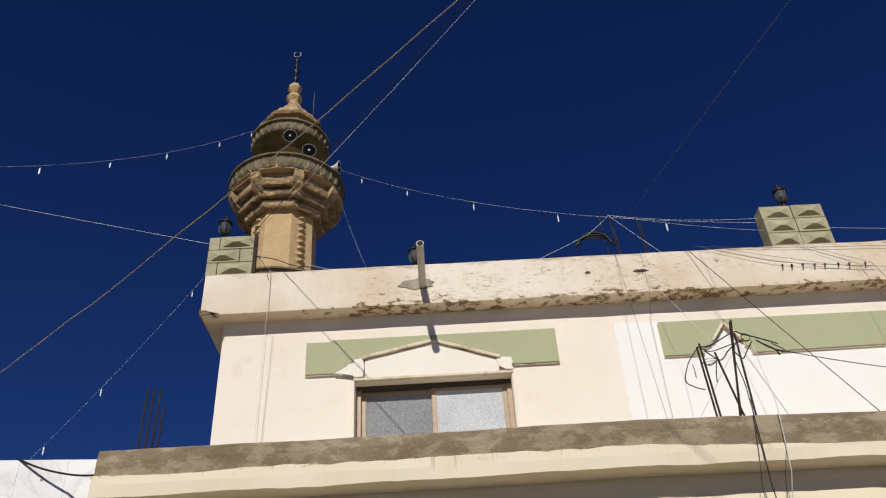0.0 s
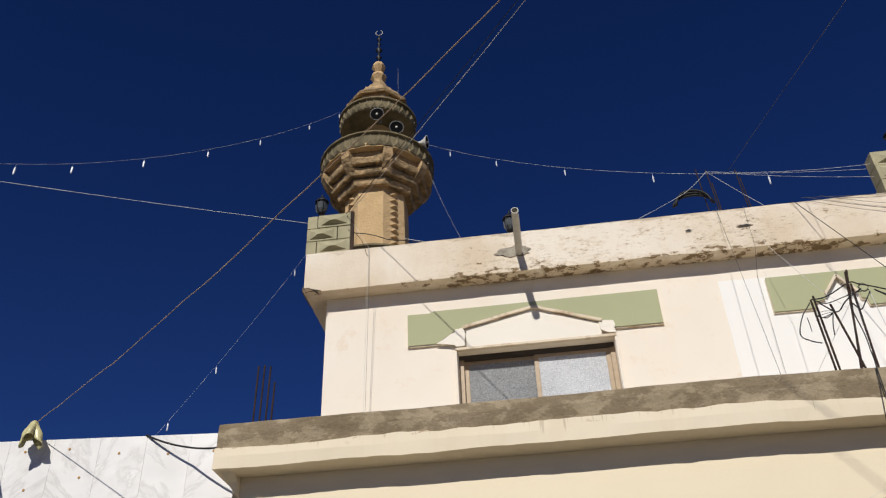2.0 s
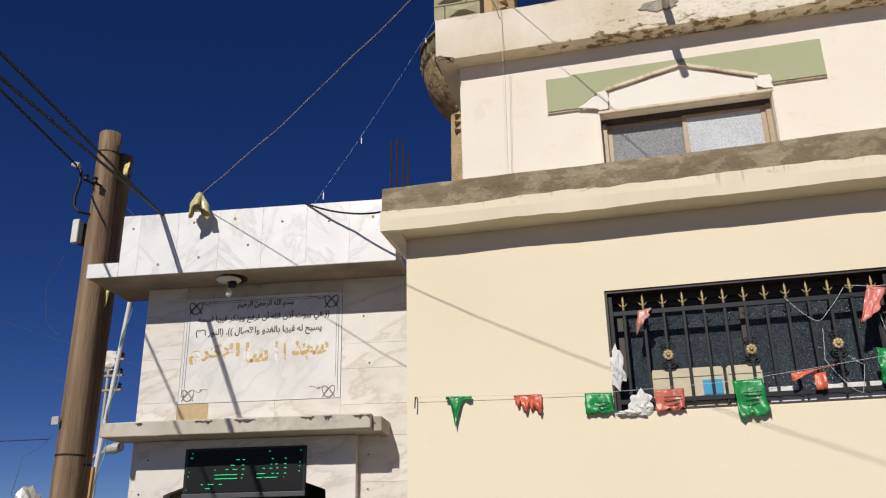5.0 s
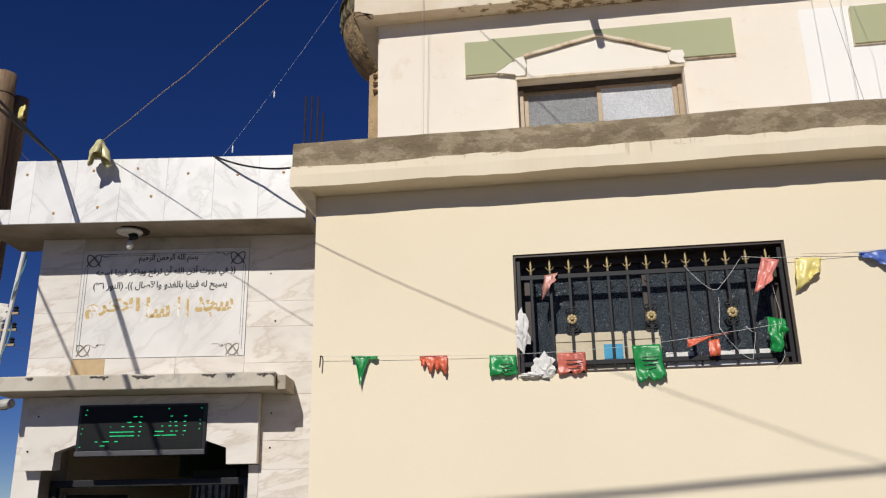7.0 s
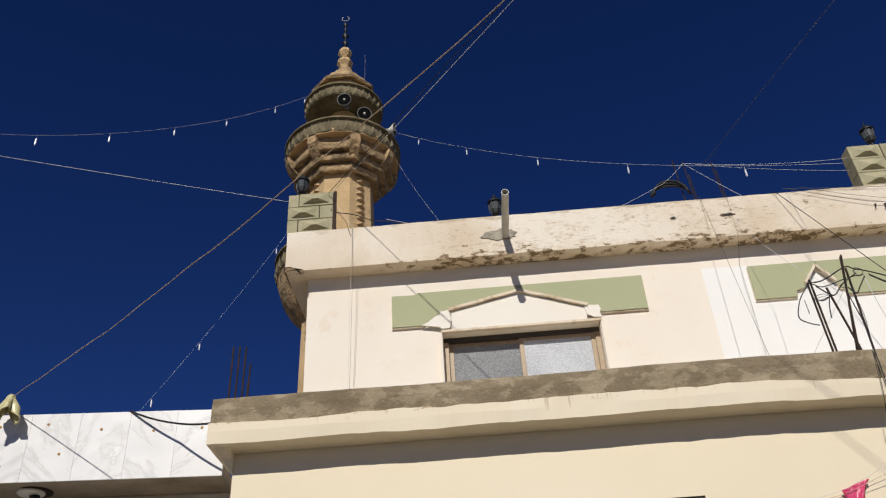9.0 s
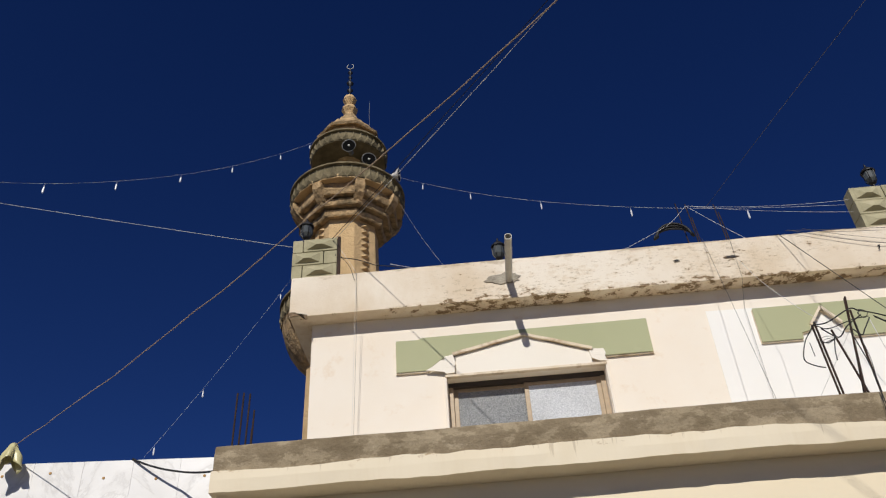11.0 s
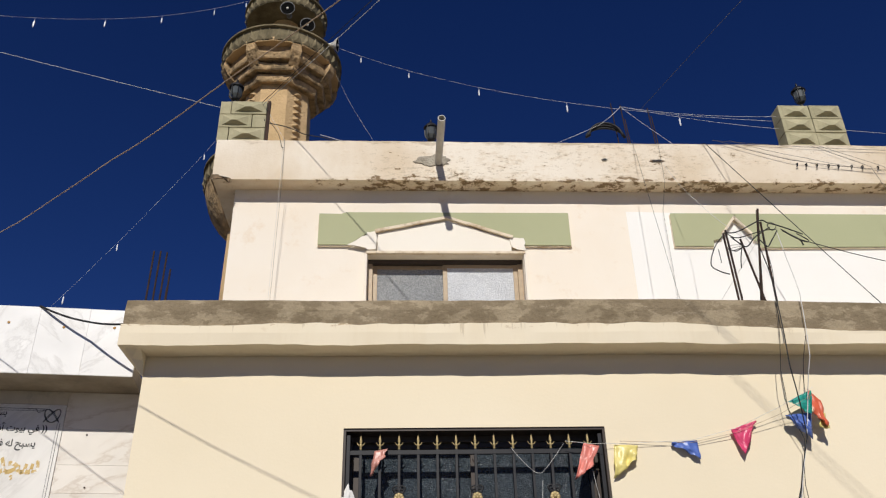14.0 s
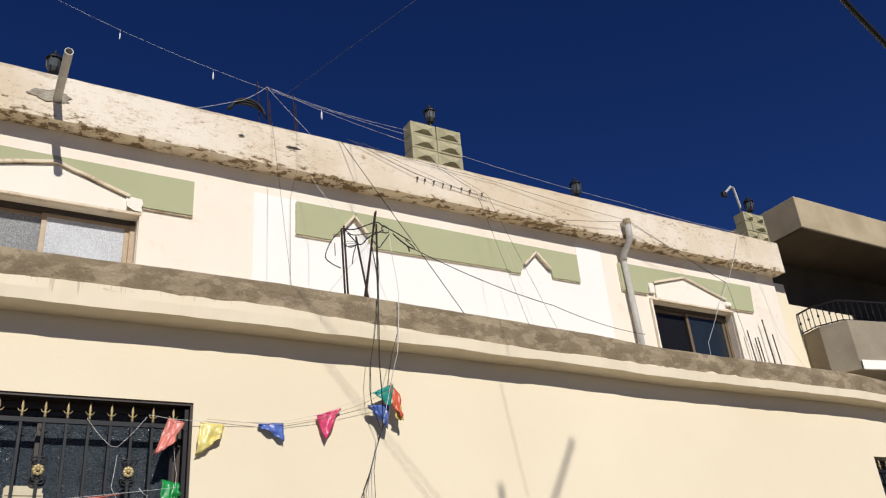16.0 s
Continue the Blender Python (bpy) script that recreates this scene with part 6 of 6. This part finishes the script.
cloth("bunting_flag", "twisted orange plastic bunting flag", "flag", M_FO, (0.36, YB, 2.715), (0.30, 0, 0.03), 0.07, 12, 6, lambda u: 0.5 + 0.5 * math.sin(2.2 + u * 3), 0.05, 6.0, group="bunting flags")
cloth("bunting_flag", "scrap of orange plastic hanging from the cord", "flag", M_FO, (0.50, YB, 2.70), (0.08, 0, 0.01), 0.12, 6, 6, None, 0.03, 6.6, group="bunting flags")
cloth("bunting_flag", "crumpled green plastic bunting flag at the window corner", "flag", M_FG, (0.93, YB + 0.04, 2.86), (0.13, 0.02, -0.02), 0.26, 8, 8, lambda u: 0.7 + 0.3 * math.sin(u * 5), 0.08, 7.0, group="bunting flags")
# second cord, from the window corner to the hanging cables
cable("thin bunting cord along the cream wall", [(0.80, 5.96, 3.30), (0.98, 5.95, 3.275), (1.26, 5.966, 3.278), (1.765, 5.963, 3.298), (2.12, 5.95, 3.385), (2.46, 5.90, 3.53), (2.72, 5.82, 3.66)], 0.004, M_CORD)
cable("thin bunting cord along the cream wall", [(1.22, 5.98, 3.30), (1.76, 5.968, 3.28), (2.115, 5.955, 3.352), (2.46, 5.91, 3.478), (2.70, 5.83, 3.60)], 0.004, M_ROPE)
tri = lambda apex: (lambda u: max(0.06, 1 - abs(u - apex) / (apex if u < apex else 1 - apex)))
cloth("bunting_flag", "faded red satin bunting flag", "flag", sheen("coral_satin", (0.74, 0.24, 0.19)), (0.94, YB, 3.285), (0.12, 0, -0.02), 0.27, 10, 10, lambda u: 1 - 0.35 * u, 0.05, 8.0, (-0.09, 0), group="bunting flags")
cloth("bunting_flag", "yellow satin bunting flag", "flag", M_FY, (1.17, YB, 3.27), (0.18, 0, -0.005), 0.25, 10, 10, lambda u: 1 - 0.55 * u, 0.05, 9.0, (-0.03, 0), group="bunting flags")
cloth("bunting_flag", "blue satin bunting flag", "flag", M_FB, (1.608, YB, 3.285), (0.20, 0, 0.015), 0.15, 12, 8, lambda u: 0.12 + 0.88 * u, 0.04, 10.0, group="bunting flags")
cloth("bunting_flag", "pink satin bunting flag", "flag", M_FP, (2.075, YB - 0.01, 3.375), (0.21, 0, 0.07), 0.22, 12, 10, tri(0.32), 0.04, 11.0, group="bunting flags")
cloth("bunting_flag", "teal satin bunting flag", "flag", M_FT, (2.535, YB - 0.08, 3.57), (0.19, 0, 0.09), 0.18, 10, 8, tri(0.8), 0.04, 12.0, group="bunting flags")
cloth("bunting_flag", "blue satin bunting flag behind the cables", "flag", M_FB, (2.50, YB - 0.06, 3.47), (0.20, 0, 0.02), 0.22, 10, 8, tri(0.85), 0.05, 13.0, group="bunting flags")
cloth("bunting_flag", "orange satin bunting flag behind the cables", "flag", M_FO, (2.70, YB - 0.09, 3.67), (0.09, 0, -0.10), 0.20, 8, 8, None, 0.05, 14.0, group="bunting flags")
cloth("bunting_flag", "yellow satin bunting flag behind the cables", "flag", M_FY, (2.74, YB - 0.07, 3.50), (0.07, 0, -0.02), 0.13, 6, 6, None, 0.04, 15.0, group="bunting flags")
cloth("bunting_flag", "faded pink scrap caught in the window grille", "flag", sheen("faded_pink", (0.55, 0.25, 0.20)), (-0.62, 6.02, 3.25), (0.10, 0, 0.02), 0.19, 6, 8, lambda u: 1 - 0.6 * u, 0.05, 16.0, (-0.03, 0), group="bunting flags")

# ---- things on the barred window's sill ----
def sill_box(label, x0, x1, z0, z1, mat, lean=0.0):
    t = thing("cardboard_box", label, "box", "boxes on the sill")
    bm = box(bmesh.new(), x0, x1, 6.075, 6.145, z0, z1, 0.006)
    for v in bm.verts:
        v.co.z += lean * (v.co.x - x0) + 0.01 * noise.noise(v.co * 8)
    part("box_body", bm, mat, t)
    part("flap", box(bmesh.new(), x0 + 0.01, x1 - 0.01, 6.068, 6.073, z1 - 0.05, z1 + 0.012, 0.002), mat, t)
    return t


M_CARD = surface("cream_card", (0.66, 0.58, 0.42), (0.58, 0.50, 0.35), 6, 40, 0.2, 0.85)
bx = sill_box("cream cardboard box with a blue label on the sill", -0.57, -0.07, 2.512, 2.80, M_CARD)
part("blue_label", box(bmesh.new(), -0.22, -0.085, 6.060, 6.066, 2.60, 2.72), plain("blue_print", (0.05, 0.33, 0.55), 0.5), bx, "blue printed label")
sill_box("crumpled cream cardboard box with open flap", -0.05, 0.19, 2.512, 2.80, M_CARD, -0.12)
for x0, x1 in ((0.215, 0.46), (0.47, 0.71), (0.72, 0.98)):
    t = thing("paper_tray", "flat white paper tray lying on the window sill", "tray", "trays on the sill")
    part("tray_body", box(bmesh.new(), x0, x1, 6.075, 6.14, 2.512, 2.645, 0.008), M_PAPER, t)
for label, x, y, z, sx, sz, seed in (("crumpled white tissue on the grille", -0.81, 6.02, 2.83, 0.055, 0.13, 2), ("crumpled white paper on the sill", -0.66, 5.985, 2.56, 0.075, 0.085, 5), ("torn white paper on the sill edge", -0.75, 5.985, 2.505, 0.08, 0.02, 9)):
    bm = bmesh.new()
    bmesh.ops.create_icosphere(bm, subdivisions=3, radius=1.0)
    for v in bm.verts:
        k = 1 + 0.6 * noise.noise(v.co * 2.6 + Vector((seed, 0, 0)))
        v.co = Vector((x + v.co.x * sx * k, y + v.co.y * 0.03 * k, z + v.co.z * sz * k))
    tagged(part("paper_scrap", bm, M_PAPER), label, "paper", "paper scraps")
cable("white string looped over the window grille", [(0.40, 6.02, 3.27), (0.55, 6.02, 3.10), (0.62, 6.02, 3.08), (0.80, 6.02, 3.30)], 0.004, M_CORD, 0.01, "string", "strings on the grille")
cable("white string looped down the window grille", [(0.62, 6.02, 3.02), (0.60, 6.02, 2.80), (0.72, 6.02, 2.62), (0.80, 6.01, 2.56), (0.84, 6.01, 2.75), (0.78, 6.01, 2.80)], 0.004, M_CORD, 0.01, "string", "strings on the grille")
cable("white string hanging in the window corner", [(1.0, 6.02, 3.1), (1.03, 6.02, 2.9), (1.02, 6.02, 2.58), (0.95, 5.98, 2.50)], 0.004, M_CORD, 0.01, "string", "strings on the grille")

# ---- inscription over the entrance ----
LETTERS = {"ا": (0xFE8D, 2), "أ": (0xFE83, 2), "آ": (0xFE81, 2), "ب": (0xFE8F, 4), "ت": (0xFE95, 4), "ج": (0xFE9D, 4), "ح": (0xFEA1, 4), "د": (0xFEA9, 2), "ذ": (0xFEAB, 2), "ر": (0xFEAD, 2), "س": (0xFEB1, 4), "ص": (0xFEB9, 4), "ع": (0xFEC9, 4), "غ": (0xFECD, 4), "ف": (0xFED1, 4), "ك": (0xFED9, 4), "ل": (0xFEDD, 4), "م": (0xFEE1, 4), "ن": (0xFEE5, 4), "ه": (0xFEE9, 4), "و": (0xFEED, 2), "ي": (0xFEF1, 4), "\u0001": (0xFEFB, 2), "\u0002": (0xFEF5, 2)}


def joined(text):
    """Arabic letters in their joined forms, in the order in which they stand from left to right."""
    text = text.replace("لا", "\u0001").replace("لآ", "\u0002")
    out = []
    for i, ch in enumerate(text):
        if ch not in LETTERS:
            out.append({"(": ")", ")": "("}.get(ch, ch))
            continue
        code, forms = LETTERS[ch]
        before = i > 0 and text[i - 1] in LETTERS and LETTERS[text[i - 1]][1] == 4
        after = forms == 4 and i + 1 < len(text) and text[i + 1] in LETTERS
        out.append(chr(code + (1 if before and not after else 2 if after and not before else 3 if before and after else 0)))
    return "".join(out[::-1])


def lettering(name, text, mat, parent, u, z, width, height, y=-0.0045, flip=True, bold=0.02):
    """Flat letters, right edge at u, foot at z, fitted to a width and height."""
    c = bpy.data.curves.new(name, "FONT")
    c.body = joined(text) if flip else text
    c.extrude = 0.0
    c.offset = bold
    src = bpy.data.objects.new(name, c)
    scene.collection.objects.link(src)
    me = bpy.data.meshes.new_from_object(src.evaluated_get(bpy.context.evaluated_depsgraph_get()))
    bpy.data.objects.remove(src)
    co = np.array([v.co[:] for v in me.vertices])
    lo, hi = co.min(0), co.max(0)
    kx, kz = width / (hi[0] - lo[0]), height / (hi[1] - lo[1])
    for v in me.vertices:
        v.co = (u - width + (v.co.x - lo[0]) * kx, y, z + (v.co.y - lo[1]) * kz)
    me.materials.clear()
    me.materials.append(mat)
    ob = new(name, me)
    ob.parent = parent
    return ob


PANEL = thing("inscription_panel", "white marble panel with black lettering and worn gold lettering", "plaque", at=F)
part("panel_slab", box(bmesh.new(), -1.842, -0.528, -0.003, 0.010, 2.738, 3.598, 0.001), marble("pale_marble", (0.76, 0.735, 0.69), (0.50, 0.47, 0.43), 0.4), PANEL)
M_BLACK_INK = plain("black_letter_paint", (0.02, 0.02, 0.02), 0.6)
lettering("lettering", "بسم الله الرحمن الرحيم", M_BLACK_INK, PANEL, -0.93, 3.485, 0.47, 0.075)
lettering("lettering", "(( في بيوت أذن الله أن ترفع ويذكر فيها اسمه", M_BLACK_INK, PANEL, -0.63, 3.37, 1.10, 0.09)
lettering("lettering", "يسبح له فيها بالغدو والآصال )). (النور ٦٣)", M_BLACK_INK, PANEL, -0.69, 3.255, 1.05, 0.09)


def worn_paint(name):
    """Gold paint, rubbed away in patches to the pale stone."""
    m, n, l, p = shader(name, 0.6, 0.0, 0.3)
    a = texture(n, l, 9.0, 8, 0.7)
    b = texture(n, l, 30.0, 4, 0.6, (1, 1, 1), 5.0)
    gold = ramp(n, l, b.outputs["Fac"], [(0.3, (0.50, 0.34, 0.10)), (0.7, (0.62, 0.45, 0.20))])
    l.new(blend(n, l, ramp(n, l, a.outputs["Fac"], [(0.53, (0, 0, 0)), (0.57, (1, 1, 1))]), gold, (0.80, 0.77, 0.71)), p.inputs["Base Color"])
    return m


M_WORN_GOLD = worn_paint("worn_gold_paint")
for text, u, w in (("سجد", -0.63, 0.30), ("ا", -0.975, 0.022), ("ا", -1.045, 0.022), ("سا", -1.12, 0.19), ("الاكرم", -1.36, 0.42)):
    ob = lettering("lettering", text, M_WORN_GOLD, PANEL, u, 3.045, w, 0.165, bold=0.03)
    ob["label"] = "worn gold lettering"
random.seed(8)
for k in range(26):
    u = random.uniform(-1.75, -0.62)
    z = 3.07 + random.uniform(-0.03, 0.10)
    part("paint_fleck", prism(bmesh.new(), [(u, z), (u + random.uniform(0.008, 0.02), z + 0.003), (u + 0.008, z + random.uniform(0.006, 0.018))], -0.0045, -0.0035), M_WORN_GOLD, PANEL, "fleck of gold paint")
M_LINE = plain("grey_line_paint", (0.10, 0.10, 0.10), 0.7)
for x0, x1, z0, z1 in ((-1.80, -1.797, 2.79, 3.46), (-1.82, -1.818, 2.79, 3.46), (-0.553, -0.550, 2.79, 3.46), (-0.57, -0.568, 2.9, 3.46), (-1.70, -0.67, 3.565, 3.568), (-1.70, -0.67, 3.55, 3.552)):
    part("border_line", box(bmesh.new(), x0, x1, -0.005, -0.0035, z0, z1), M_LINE, PANEL)
for u, z, m_, k in ((-1.755, 3.515, M_LINE, 1.0), (-0.615, 3.515, M_LINE, 1.0), (-1.765, 2.80, M_SLAB, 0.9), (-0.62, 2.79, M_SLAB, 0.9)):
    pts = [(u + k * 0.055 * math.sin(3 * b), -0.006, z + k * 0.05 * math.sin(4 * b + 0.4)) for b in np.linspace(0, 2 * math.pi, 73)]
    part("knot_ornament", tube(bmesh.new(), pts, 0.0024, 4), m_, PANEL)
    side = 1 if u < -1.2 else -1
    pts = [(u + side * k * (0.06 + 0.11 * f + 0.012 * math.sin(7 * f)), -0.006, z + k * (0.045 - 0.03 * math.sin(5 * f) * (1 - f))) for f in np.linspace(0, 1, 15)]
    part("knot_ornament", tube(bmesh.new(), pts, 0.002, 4), m_, PANEL)
random.seed(14)
for u, z in ((-1.66, 2.84), (-0.70, 2.82), (-0.35, 3.38), (-0.30, 2.3), (-0.30, 2.05), (-2.0, 2.3), (-2.05, 2.05), (-0.3, 3.0)):
    tagged(part("bolt_head", lathe(bmesh.new(), [(0.001, 0), (0.007, 0.001), (0.006, 0.004), (0.001, 0.005)], 8), M_RUST), "small rusty bolt head in the marble", "bolt", "marble bolts").matrix_basis = F @ Matrix.Translation((u, -0.003 if u > -0.37 and z > 2.45 or z > 2.5 else -0.088 if -2.09 < u < -0.375 else -0.003, z)) @ Matrix.Rotation(math.pi / 2, 4, "X")
